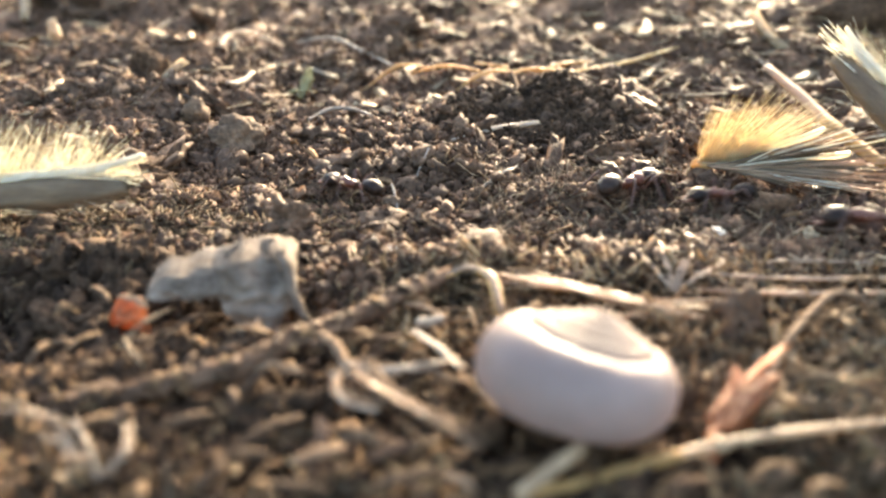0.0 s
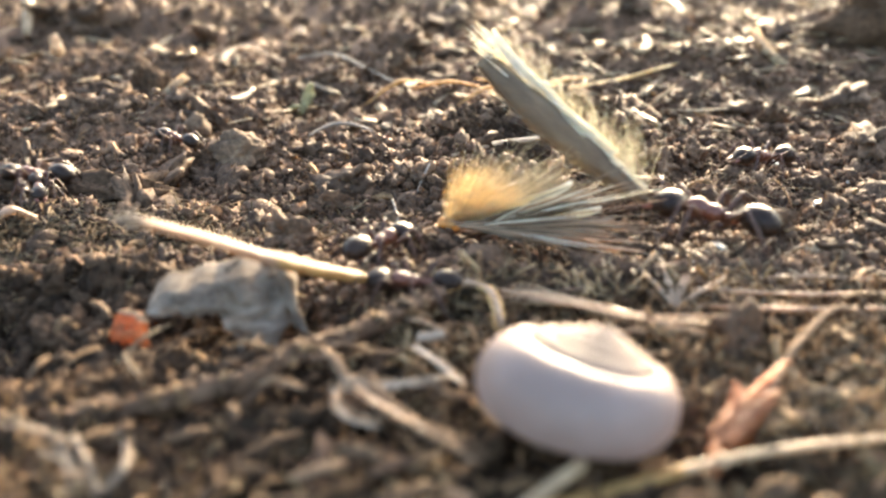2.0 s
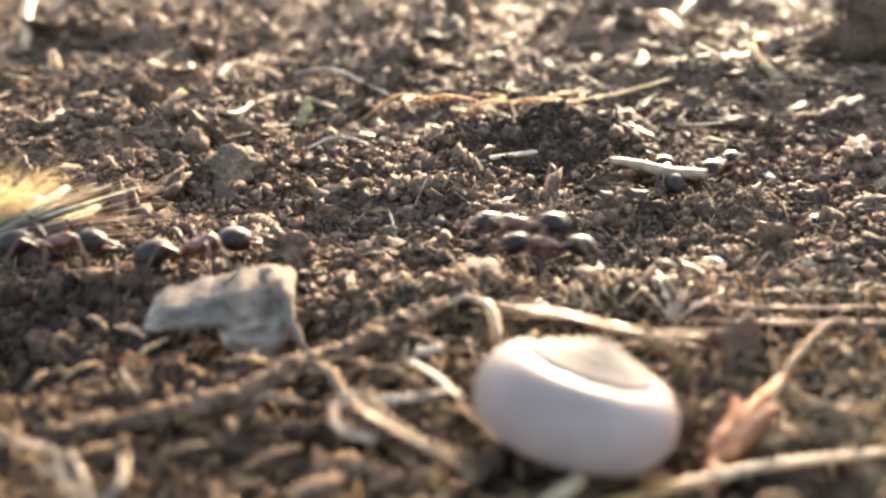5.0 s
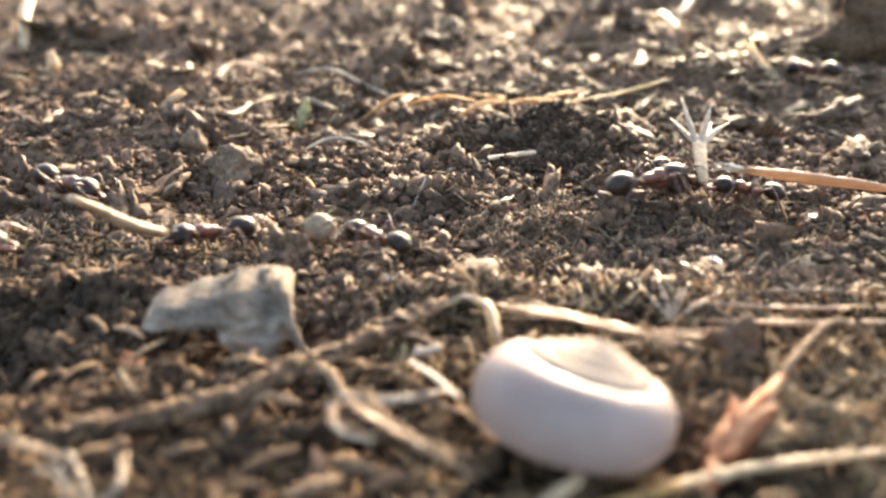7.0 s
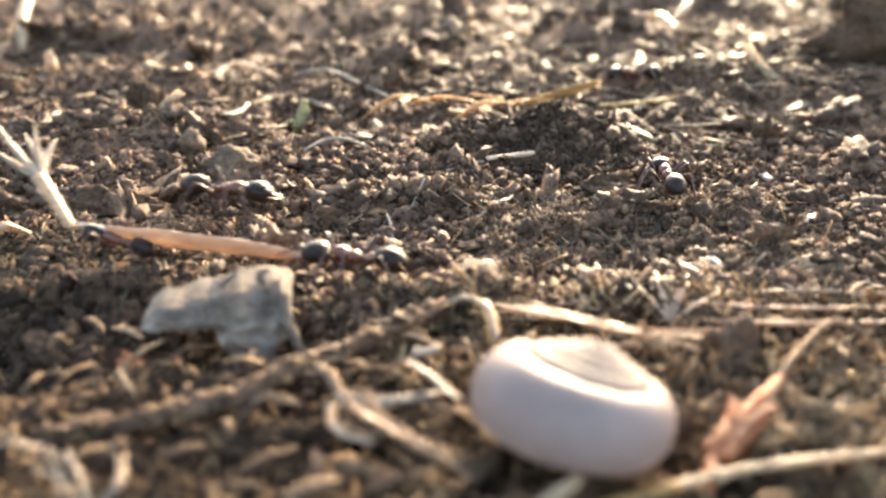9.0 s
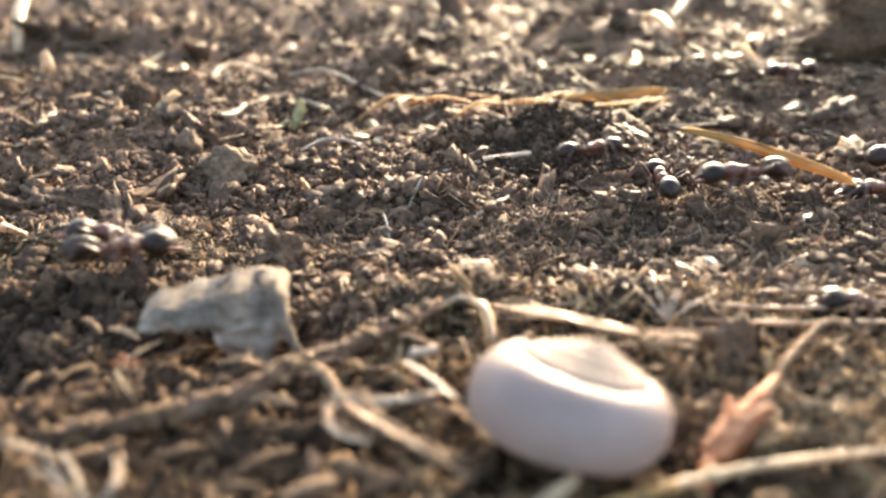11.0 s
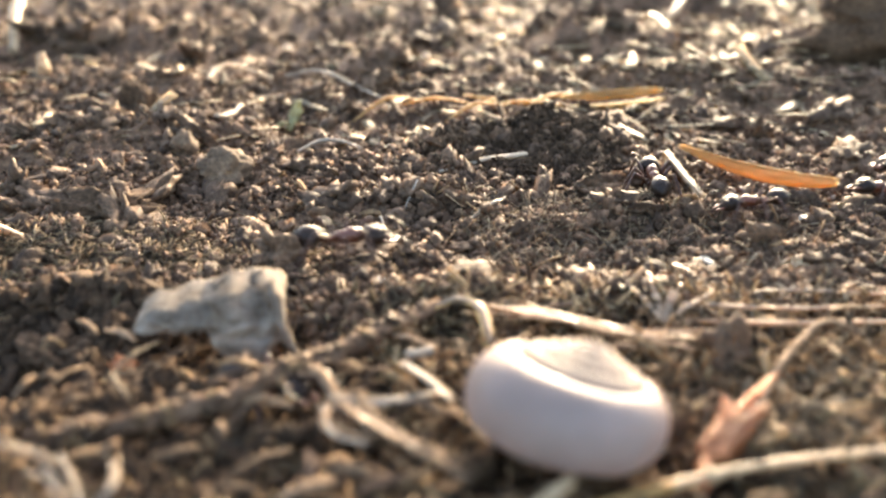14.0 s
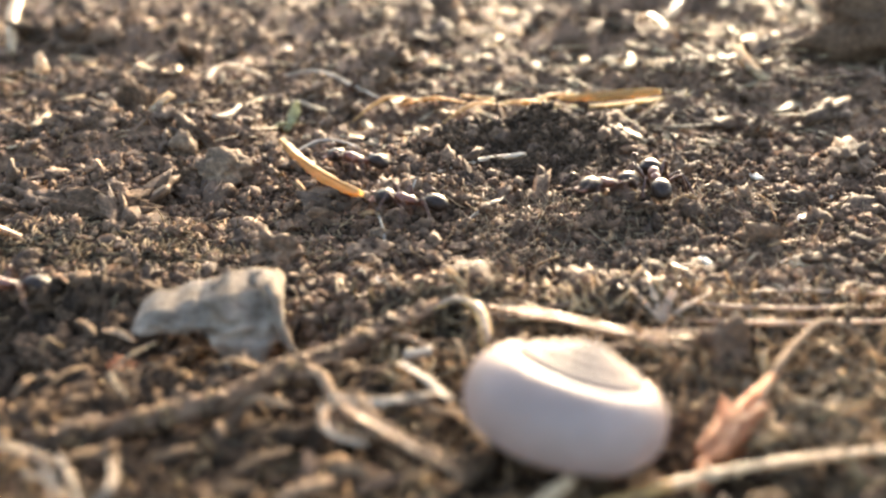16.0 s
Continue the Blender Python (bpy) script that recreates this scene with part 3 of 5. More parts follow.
def rest_at(x, y):
    """The height at which a stalk rests on the bumps of the soil."""
    k = 0.7 if y > 66 else 0.0
    return max(ground_at(x + a * k, y + b * k) for a, b in ((0, 0), (1, 0), (-1, 0), (0, -1), (0, 1)))


def stalk(name, pts, radii, material, label, category, rough=0.25, sides=10, flat=1.0, steps=6):
    """A twig, root or straw: pts in mm as (x, y, height above the soil)."""
    line = [(x, y, z if y < 48 else rest_at(x, y) + z) for x, y, z in pts]
    cx, cy, cz = line[0]
    s = Shape().add(*tube([(x - cx, y - cy, z - cz) for x, y, z in line], radii, sides, steps, rough, flat, seed=cx))
    ob = part(name, s, material)
    ob.matrix_basis = mmpose(cx, cy, cz)
    return tagged(ob, label, category)


def blade(length, width, m, seed, thick=0.08, cup=0.3):
    """One pointed, cupped scale of a husk, moved by m (mm)."""
    v, f = [], []
    n, k = 16, 5
    for layer in (0, thick):
        for i in range(n):
            u = i / (n - 1)
            w = width * 0.5 * (math.sin(math.pi * (u * 0.9 + 0.08)) ** 0.75) * (0.55 + 0.45 * u) + 0.015
            for j in range(k):
                q = (j / (k - 1) - 0.5) * 2
                v.append((u * length, w * q * (1 + 0.08 * noise.noise((u * 14, q, seed))), cup * width * (1 - q * q) - layer + 0.06 * noise.noise((u * 6, q * 2, seed)) + 0.5 * u ** 4))
    o = n * k
    for i in range(n - 1):
        for j in range(k - 1):
            a = i * k + j
            f += [(a, a + 1, a + 1 + k, a + k), (o + a, o + a + k, o + a + k + 1, o + a + 1)]
        for a in (i * k, i * k + k - 1):
            f.append((a, a + k, o + a + k, o + a))
    return moved((v, f), m)


def frayed(name, pts, width, strands, radius, material, label, category, seed, knot=0.0):
    """A bundle of thin dry strands that run along pts and part at the ends; they take the materials in turn."""
    r = random.Random(seed)
    cx, cy, cz = pts[0]
    e = new(name)
    e.matrix_basis = mmpose(cx, cy, cz)
    n = len(pts)
    for s in range(strands):
        u0, v0 = r.uniform(-1, 1) * width, r.uniform(-0.5, 0.5) * width
        line = []
        for i, (x, y, z) in enumerate(pts):
            k = 0.5 + 0.9 * (2 * i / (n - 1) - 1) ** 2
            line.append((x - cx + u0 * k * 0.7 + r.uniform(-1, 1) * width * 0.25, y - cy + u0 * k + r.uniform(-1, 1) * width * 0.25, z - cz + v0 * k))
        if r.random() < 0.4 and n > 3:
            line = line[:-1] if r.random() < 0.5 else line[1:]
        q = radius * r.uniform(0.6, 1.25)
        part("strand", Shape().add(*tube(line, [q * 0.6, q, q * 0.9, q * 0.5], 8, 6, 0.9, r.uniform(0.35, 0.8), seed + s)), material[s % len(material)], e)
    return tagged(e, label, category)


twig = stalk("twig", [(-17.5, 34.0, 0.1), (-14.9, 34.4, 0.45), (-11.7, 35.0, 0.8), (-9.1, 36.1, 1.0), (-7.4, 37.9, 1.1), (-4.9, 40.0, 1.0), (-2.4, 42.6, 1.1), (0.2, 45.6, 1.0)], [0.26, 0.36, 0.42, 0.47, 0.48, 0.46, 0.44, 0.32], BROWN_TWIG, "crooked brown woody twig lying on plant debris", "twig", 0.8, 14, steps=8)
part("side_shoot", Shape().add(*tube([(9.4, 2.6, 0.6), (9.0, 2.0, 0.3), (7.9, 1.5, -0.3)], [0.25, 0.22, 0.12], 10, 6, 0.5)), BROWN_TWIG, twig, "short side shoot")


def clinging_soil(line, count, seed):
    """Crumbs of soil stuck to a twig, along the line of its upper side (mm, in the twig's space)."""
    r = random.Random(seed)
    s = Shape()
    for i in range(count):
        k = r.uniform(0, len(line) - 1.001)
        a, b = Vector(line[int(k)]), Vector(line[int(k) + 1])
        p = a + (b - a) * (k % 1)
        turn, q = r.uniform(-0.4, math.pi + 0.4), r.uniform(0.10, 0.34)
        s.add(*moved(lump((q * r.uniform(0.8, 1.6), q, q * 0.8), 0.8, 1.6, 2, seed + i), raw(p.x + 0.1 * r.random(), p.y - 0.42 * math.cos(turn), p.z + 0.42 * math.sin(turn), 0, 0, r.uniform(0, 180))))
    return s


TWIG_LINE = [(0.0, 0.0, 0.0), (2.6, 0.4, 0.35), (5.8, 1.0, 0.7), (8.4, 2.1, 0.9), (10.1, 3.9, 1.0), (12.6, 6.0, 0.9), (15.1, 8.6, 1.0), (17.0, 10.9, 0.9)]
tagged(part("clinging_soil", clinging_soil(TWIG_LINE, 120, 5), CLOD, twig, "damp crumbs of soil clinging to the bark"), kind="stuff")
tagged(part("clinging_chaff", clinging_soil(TWIG_LINE, 60, 6), LITTER, twig, "brown bits of chaff clinging to the bark"), kind="stuff")
stalk("stem_bit", [(-6.0, 38.8, 1.2), (-5.1, 37.4, 1.4), (-4.4, 36.1, 1.1)], [0.2, 0.3, 0.24], TAN, "short tan bit of stem leaning on the twig", "stem", 0.4, flat=0.8)
frayed("curled_husk", [(-3.2, 35.3, 1.5), (-4.2, 35.4, 1.4), (-4.65, 34.5, 1.4), (-4.5, 33.5, 1.3), (-3.8, 32.8, 1.2), (-2.6, 32.4, 1.1)], 0.3, 6, 0.11, (TAN, TAN, ROOT), "dull curled strips of dry husk on plant debris", "husk", 2)
frayed("husk", [(-3.7, 35.0, 1.5), (-2.8, 33.6, 1.5), (-1.0, 31.9, 1.45), (0.4, 31.0, 1.3), (1.5, 30.3, 1.0)], 0.42, 13, 0.15, (TAN, ROSE_STRAW, TAN, TAN), "orange-brown rolled frayed husk on plant debris", "husk", 3)
frayed("dry_grass", [(-4.7, 35.3, 1.5), (-3.0, 34.9, 1.6), (-1.2, 35.1, 1.6), (0.2, 35.7, 1.4)], 0.34, 9, 0.11, (ROOT, TAN, ROOT), "pale shredded grass lying beside the shell", "grass", 4)
frayed("stem_bit", [(-1.5, 38.8, 1.3), (-0.4, 37.1, 1.5), (0.7, 35.4, 1.3)], 0.25, 4, 0.13, (ROOT, TAN, ROOT), "thin pale split stem leaning beside the shell", "stem", 12)
stalk("chip", [(-1.4, 39.7, 1.2), (-0.1, 39.9, 1.3)], [0.24, 0.22], ROOT, "short grey-tan bit of stem", "chip", 0.4)
frayed("dry_leaf", [(0.0, 45.3, 1.1), (1.4, 45.4, 1.5), (2.4, 43.9, 1.4), (2.7, 41.8, 0.8)], 0.34, 9, 0.17, (GOLD, ROSE_STRAW, GOLD, TAN), "golden bent dry leaf at the end of the twig", "leaf", 6)
for p in ([(-18.3, 32.5, 1.2), (-16.6, 31.7, 1.5), (-14.1, 30.5, 1.5), (-12.6, 29.9, 1.2)], [(-14.5, 31.2, 1.5), (-13.3, 29.3, 1.6), (-12.5, 28.0, 1.2)], [(-12.3, 31.2, 1.6), (-11.9, 29.3, 1.6), (-12.4, 28.1, 1.2)], [(-15.5, 30.6, 1.3), (-14.2, 29.6, 1.4), (-13.4, 28.2, 1.1)]):
    frayed("dry_grass", p, 0.25, 3, 0.055, (ROOT, TAN, ROOT), "pale thin dry grass stalks on plant debris", "grass", p[0][0])
def stem_stub(x, y, a, ln, w):
    c, s_ = math.cos(radians(a)) * ln / 2, math.sin(radians(a)) * ln / 2
    stalk("stem_bit", [(x - c, y - s_, 0.75), (x + 0.1, y - 0.1, 1.05), (x + c, y + s_, 0.85)], [w * 0.32, w * 0.52, w * 0.5, w * 0.26], TAN, "ragged brown bit of dry stem in the debris", "stem", 0.9, 12, 0.7)


for place in ((-7.0, 31.5, 38, 3.0, 0.42), (-4.8, 29.9, 20, 2.2, 0.5), (-3.3, 31.0, -30, 1.8, 0.55), (-7.8, 36.3, 10, 1.4, 0.34), (-12.2, 35.3, 70, 1.2, 0.36), (-10.3, 32.2, 15, 2.4, 0.40), (-13.2, 32.5, 60, 1.0, 0.42), (-15.1, 34.2, 20, 1.1, 0.4), (-17.8, 38.3, 0, 1.1, 0.42), (-14.8, 38.5, 60, 1.0, 0.38), (-11.5, 36.9, 85, 1.5, 0.3), (-17.7, 43.4, -50, 2.6, 0.34)):
    stem_stub(*place)
for place in ((-15.8, 42.6, -35, 2.4, 0.32), (-18.6, 37.6, 80, 1.8, 0.36), (-16.0, 36.2, 30, 1.4, 0.36), (-5.5, 27.9, -10, 2.6, 0.42), (-8.6, 28.6, 60, 1.6, 0.5), (-1.5, 28.4, 15, 2.4, 0.45), (-9.0, 34.0, -60, 1.3, 0.36), (0.5, 28.2, -40, 1.5, 0.36), (7.5, 29.2, 60, 1.4, 0.3), (12.2, 28.6, 20, 1.8, 0.4), (14.6, 33.6, -40, 1.7, 0.36), (17.0, 35.5, 30, 2.0, 0.4)):
    stem_stub(*place)
for p in ([(-15.0, 38.1, 1.0), (-14.2, 39.4, 1.4), (-13.4, 40.9, 1.3)], [(-14.8, 38.2, 1.2), (-14.2, 37.1, 1.3), (-13.4, 36.2, 0.9)]):
    stalk("grass_bit", p, [0.06, 0.10, 0.06], MAT, "thin olive-tan grass stalk on the debris", "grass", 0.4)
long_straw = stalk("straw", [(2.6, 27.7, 0.6), (5.0, 28.3, 0.8), (9.9, 30.0, 1.1), (14, 31.0, 1.2), (19.5, 32.0, 1.1)], [0.15, 0.19, 0.18, 0.16], STRAW, "long pale yellow straw lying across plant debris", "straw", 0.15)
part("sheath", Shape().add(*tube([(0.4, 0.1, 0.03), (2.4, 0.6, 0.2), (4.6, 1.35, 0.33), (6.3, 1.95, 0.44)], [0.20, 0.24, 0.25, 0.21], 10, 6, 0.25)), GOLD, long_straw, "golden sheath round the straw")
part("node", Shape().add(*moved(lump((0.30, 0.28, 0.28), 0.3, 1.5, 3, 4), raw(7.9, 2.45, 0.55))), STRAW, long_straw, "pale swollen node")
stalk("straw", [(2.5, 26.9, 1.3), (5.0, 28.9, 1.9)], [0.26, 0.28], STRAW, "short broken stub of pale straw", "straw", 0.15)
rust_leaf = frayed("dry_leaf", [(10.8, 31.4, 0.6), (11.6, 32.6, 1.0), (13.0, 34.2, 1.3), (14.4, 35.9, 1.4)], 1.0, 13, 0.25, (RUST, RUST, TAN), "rust-orange shrivelled dry leaf on a bent stem", "leaf", 14)
for roll, ln in ((45, 3.6), (-40, 3.0), (150, 2.4)):
    part("leaf_blade", Shape().add(*blade(ln, 1.7, raw(0, 0, 0.2) @ raw(0, 0, 0, 0, -10, 50) @ raw(0, 0, 0, roll), roll, 0.08, 0.5)), RUST, rust_leaf, "crumpled rust-orange blade")
stalk("bent_stem", [(14.4, 35.9, 1.5), (15.4, 37.2, 1.9), (17.6, 40, 2.1), (19.3, 41.6, 1.9), (21.2, 41.5, 1.2)], [0.2, 0.17, 0.15, 0.2, 0.1], TAN, "thin bent golden-brown stem beside a rust-orange leaf", "stem", 0.8)
frayed("straw", [(3.2, 45.4, 0.8), (6.3, 44, 1.0), (9.5, 42.4, 0.9), (13.1, 41.5, 0.9)], 0.9, 20, 0.10, (ROSE_STRAW, TAN, TAN, STRAW), "frayed beige straw lying on debris", "straw", 8)
for pts in ([(12.4, 46.0, 0.9), (18, 45.2, 0.9), (24, 45.6, 0.8)], [(15, 47.2, 0.7), (20, 47.6, 0.8), (26, 47.2, 0.7)], [(13, 43.8, 0.9), (19, 43.2, 1.0), (25, 44, 0.8)]):
    stalk("straw", pts, [0.09, 0.14, 0.09], ROSE_STRAW, "thin beige straw lying flat on the soil", "straw", 0.8)
tuft = tagged(new("grass_tuft"), "small splayed tuft of dry pale grass", "grass tuft")
tuft.matrix_basis = mmpose(12.0, 44.6, 0.4)
for a, b in ((-1.6, 2.6), (-0.2, 3.0), (1.4, 2.4), (2.8, 1.2), (0.7, 1.6)):
    part("blade", Shape().add(*tube([(0, 0, 0), (a / 2, b / 2, 0.7), (a, b, 1.2)], [0.13, 0.22, 0.05], 8, 5, 0.2, 0.3)), ROSE_STRAW, tuft)
stalk("bleached_chip", [(11.7, 49, 0.5), (13.6, 49.6, 0.7), (15.8, 49.8, 0.4)], [0.1, 0.3, 0.08], WHITE, "narrow bleached white chip of straw", "chip", 0.2, flat=0.35)
stalk("root", [(0.4, 69.6, 0.3), (3.6, 71.6, 0.3), (7.4, 73.6, 0.3)], [0.10, 0.24, 0.22], PALE_STRAW, "thin grey dry root lying on the soil", "root", 0.3)
stalk("dry_leaf", [(-24.8, 103.6, 0.5), (-24.5, 107.7, 1.6), (-22.4, 108.4, 1.8), (-18.1, 106.6, 0.9)], [0.15, 0.5, 0.42, 0.12], STRAW, "bleached pale curled leaf scrap on the soil", "leaf", 1.2, flat=0.4)
stalk("root", [(-18.1, 106.6, 0.9), (-13.1, 107.2, 1.3), (-8.8, 102.1, 1.0), (-5.3, 94.3, 0.6)], [0.18, 0.2, 0.12], ROOT, "long thin pale root arched over the soil", "root", 0.2)
fallen_straw = stalk("straw", [(11, 92.6, 0.5), (17.3, 95.6, 0.7), (24.3, 99.8, 0.5)], [0.15, 0.32, 0.14], PALE_GOLD, "golden backlit straw blade on the soil", "straw", 0.2, flat=0.5)
for x, y, a in ((-4.7, 91.5, 20), (0, 92.5, -10), (4, 91, 15), (9, 92.7, 0), (12, 95, 30), (6, 97, -25)):
    c, s_ = math.cos(radians(a)) * 3.4, math.sin(radians(a)) * 3.4
    stalk("chaff", [(x - c, y - s_, 0.3), (x, y, 0.8), (x + c, y + s_, 0.4)], [0.15, 0.45, 0.1], GOLD, "golden scrap of chaff lit through by the sun", "chaff", 0.3, flat=0.4)
stalk("twig", [(-19.6, 83.7, 0.5), (-18.9, 86, 0.9), (-18.3, 88.9, 1.2)], [0.2, 0.3, 0.16], ROOT, "short grey broken twig on the soil", "twig", 0.7)
stalk("straw", [(-54.2, 123.4, 0.5), (-56.5, 131, 3.0), (-58.0, 136.9, 5.0), (-58, 141, 8.0)], [0.5, 0.8, 0.7, 0.3], STRAW, "pale curved straw standing up from the soil", "straw", 0.2)


def stone(name, x, y, r, material, label, category, sink=0.3, seed=0, rough=0.35, turn=0):
    ob = part(name, Shape().add(*lump(r, rough, 1.2, 4, seed)), material)
    ob.matrix_basis = mmpose(x, y, ground_at(x, y) + r[2] * (1 - sink), 0, 0, turn)
    return tagged(ob, label, category)


stone("pebble", -16.5, 71.6, (2.0, 1.6, 1.5), STONE, "brown crusted pebble half sunk in the soil", "pebble", 0.35, 1, 0.5)
stone("pebble", -20.8, 76.8, (1.2, 1.1, 1.1), STONE, "small brown pebble on the soil", "pebble", 0.3, 2)
stone("pebble", -3.5, 57.9, (0.65, 0.5, 0.5), STONE, "small grey pebble on the soil", "pebble", 0.3, 4)
stone("clod", 14.3, 41.0, (1.3, 1.0, 1.6), CLOD, "blocky grey-brown clod of dry soil", "clod", 0.3, 6, 0.6)
stone("clod", -9.5, 53.4, (1.2, 1.0, 0.9), CLOD, "dark knobbly clod of soil", "clod", 0.4, 7, 0.9)
# Same dark colour, for the shade at the left front.
stone("clod", -20.6, 45.0, (1.5, 1.2, 0.9), DAMP_SHADE, "damp clod of soil, darkened further for shade", "clod", 0.5, 8, 1.2)
stone("clod", 16.3, 69.2, (1.3, 1.0, 0.9), CLOD, "dark damp knobbly clod of soil", "clod", 0.45, 15, 1.1)
stone("clod", 19.2, 70.4, (1.0, 0.9, 0.9), CLOD, "dark damp knobbly clod of soil", "clod", 0.4, 16, 1.1)
stone("clod", 12.6, 65.6, (1.2, 0.9, 0.6), CLOD, "dark damp knobbly clod of soil", "clod", 0.4, 17, 1.1)
# Stands for a shadowed stone; its shade is in the dark colour.
stone("clod", 57.0, 113.0, (9.0, 4.5, 5.0), DAMP_SHADE, "large clod of soil far off, darkened as if in shadow", "clod", 0.35, 18, 0.8)
# Dark-coloured clod added where a shadow lies among the litter.
stone("clod", -6.4, 102.0, (2.1, 1.4, 1.7), DAMP_SHADE, "dark rugged clod of soil among the litter", "clod", 0.4, 19, 0.9)
stone("clod", -29.0, 92.0, (1.5, 1.2, 1.9), DAMP_SHADE, "dark rugged clod of soil among the litter", "clod", 0.35, 20, 0.9)
# Low clod added to darken a shaded dip in the ground.
stone("clod", -23.2, 64.2, (3.2, 1.9, 1.2), DAMP_SHADE, "flat clod of soil coloured dark for a shaded dip beside the trail", "clod", 0.35, 21, 1.0)
stone("chip", -3.2, 50.2, (0.75, 0.4, 0.35), WHITE, "small bleached white chip on the soil", "chip", 0.2, 9)
stone("chip", 21.6, 51.4, (0.55, 0.4, 0.5), STRAW, "small pale chip on the soil", "chip", 0.2, 10)
stone("chip", 22.8, 50.6, (0.7, 0.5, 0.5), STONE, "small tan chip on the soil", "chip", 0.2, 11)
stone("chip", -45.7, 111.3, (0.7, 0.6, 1.5), STRAW, "pale straw-coloured chip on the soil", "chip", 0.2, 12)
orange_petal = stone("petal", -16.2, 43.0, (0.85, 0.55, 0.95), RUST, "orange-red scrap of dry petal", "petal", -0.7, 13, 0.6)
stone("petal", -5.7, 77.7, (1.0, 0.5, 0.5), RED, "small red scrap of petal on the soil", "petal", -0.5, 14)


def loose_bits():
    """Single stalks, husks and bark chips that lie in the debris heap, clear of the shell."""
    r = random.Random(77)
    kinds = (("stem_bit", TAN, "short brown bit of dry stem in the debris", "stem", 0.9), ("husk_bit", LITTER, "brown curled bit of husk in the debris", "husk", 0.45),
             ("bark_chip", BROWN_TWIG, "brown flat chip of bark in the debris", "bark chip", 0.4), ("grass_bit", LITTER, "brown dry scrap of grass in the debris", "grass", 0.35))
    for i in range(130):
        x, y = r.uniform(-19, 22), r.uniform(27, 48)
        if (x - 5.6) ** 2 + (y - 34.5) ** 2 < 32 or (x < -7 and y > 42):
            continue
        name, mat, label, cat, flat = kinds[i % 4]
        a, ln = r.uniform(-0.7, 0.7) + (math.pi / 2 if r.random() < 0.25 else 0), r.uniform(0.8, 2.6)
        c, s = math.cos(a) * ln / 2, math.sin(a) * ln / 2
        z = 0.35 + r.uniform(0, 0.9)
        w = r.uniform(0.07, 0.21) * (1.5 if flat < 0.5 else 1)
        stalk(name, [(x - c, y - s, z - r.uniform(0, 0.3)), (x + r.uniform(-0.2, 0.2), y + r.uniform(-0.2, 0.2), z + r.uniform(0.0, 0.3)), (x + c, y + s, z - r.uniform(-0.2, 0.4))], [w * 0.7, w, w * 0.6], mat, label, cat, 0.5, 8, flat, 4)


loose_bits()
stalk("root", [(-12, 78.7, 0.3), (-10.3, 80.9, 0.9), (-8.3, 80.1, 0.9), (-6.1, 77, 0.3)], [0.12, 0.18, 0.16, 0.1], ROOT, "arched thin grey root on the soil", "root", 0.3)
stalk("twiglet", [(-2.2, 61.0, 0.3), (-1.6, 62.6, 0.7), (-1.2, 63.4, 0.9)], [0.08, 0.10, 0.06], ROOT, "small crooked pale twiglet on the soil", "twig", 0.3)
stalk("twiglet", [(-3.1, 56.9, 0.2), (-3.4, 58.4, 1.0), (-3.6, 59.0, 1.7)], [0.1, 0.1, 0.06], ROOT, "short thin stem standing in the soil", "twig", 0.3)
stalk("root", [(2.3, 59.2, 0.4), (3.9, 60.5, 0.6), (4.6, 62.0, 1.0), (4.9, 62.6, 1.5)], [0.1, 0.12, 0.06], ROOT, "thin hooked pale rootlet on the soil", "root", 0.2)
stalk("chaff", [(-29.4, 56.4, 0.3), (-28.3, 57.4, 0.8), (-26.9, 58.0, 0.5)], [0.2, 0.5, 0.2], ROSE_STRAW, "tan clump of chaff on the soil", "chaff", 0.6, flat=0.6)
stalk("chip", [(-31.9, 70.3, 0.4), (-30.5, 70.8, 0.7), (-28.9, 71.0, 0.4)], [0.2, 0.55, 0.2], STONE, "flat grey chip of bark on the soil", "chip", 0.4, flat=0.4)
stalk("moss_sprig", [(-13.9, 88.0, 0.3), (-13.3, 89.6, 1.6), (-12.9, 89.8, 2.6)], [0.3, 0.65, 0.2], MOSS, "yellow-green mossy sprig on the soil", "moss", 0.6, flat=0.6)
stalk("moss_sprig", [(-15.0, 87.2, 0.4), (-14.3, 87.6, 1.0), (-13.6, 88.0, 1.2)], [0.2, 0.4, 0.1], MOSS, "yellow-green mossy sprig on the soil", "moss", 0.6, flat=0.6)
stalk("straw", [(-3.5, 118.0, 0.2), (-3.4, 118.6, 2.5), (-3.2, 119.5, 4.6)], [0.2, 0.3, 0.2], TAN, "brown stub of straw standing in the soil", "straw", 0.2)
stalk("straw", [(33.6, 143.4, 0.6), (37, 148, 2.2), (42.8, 161.4, 2.0)], [0.5, 0.8, 0.4], STRAW, "pale straw leaning on the soil", "straw", 0.2, flat=0.6)
stalk("straw", [(29.2, 141.0, 0.8), (30, 134, 1.0), (31, 126, 0.8)], [0.3, 0.55, 0.3], STRAW, "pale strip of straw on the soil", "straw", 0.3, flat=0.4)
stalk("straw", [(25.7, 106.1, 0.6), (31, 109, 1.0), (36, 110.8, 0.6)], [0.2, 0.4, 0.2], STRAW, "pale straw lying on the soil", "straw", 0.3, flat=0.6)
GLASSY = surface("quartz", (0.60, 0.50, 0.38), (0.80, 0.70, 0.56), 0.8, 0.16, 0.05, 0.6, spec=0.6)
for x, y, r in ((8.6, 153.3, 1.15), (11.5, 134.5, 1.05), (-19.2, 125.7, 0.6), (-1, 116, 0.6)):
    stone("quartz_grain", x, y, (r, r * 0.9, r), GLASSY, "glossy whitish quartz grain glinting on the soil", "quartz grain", 0.2, x, 0.15)
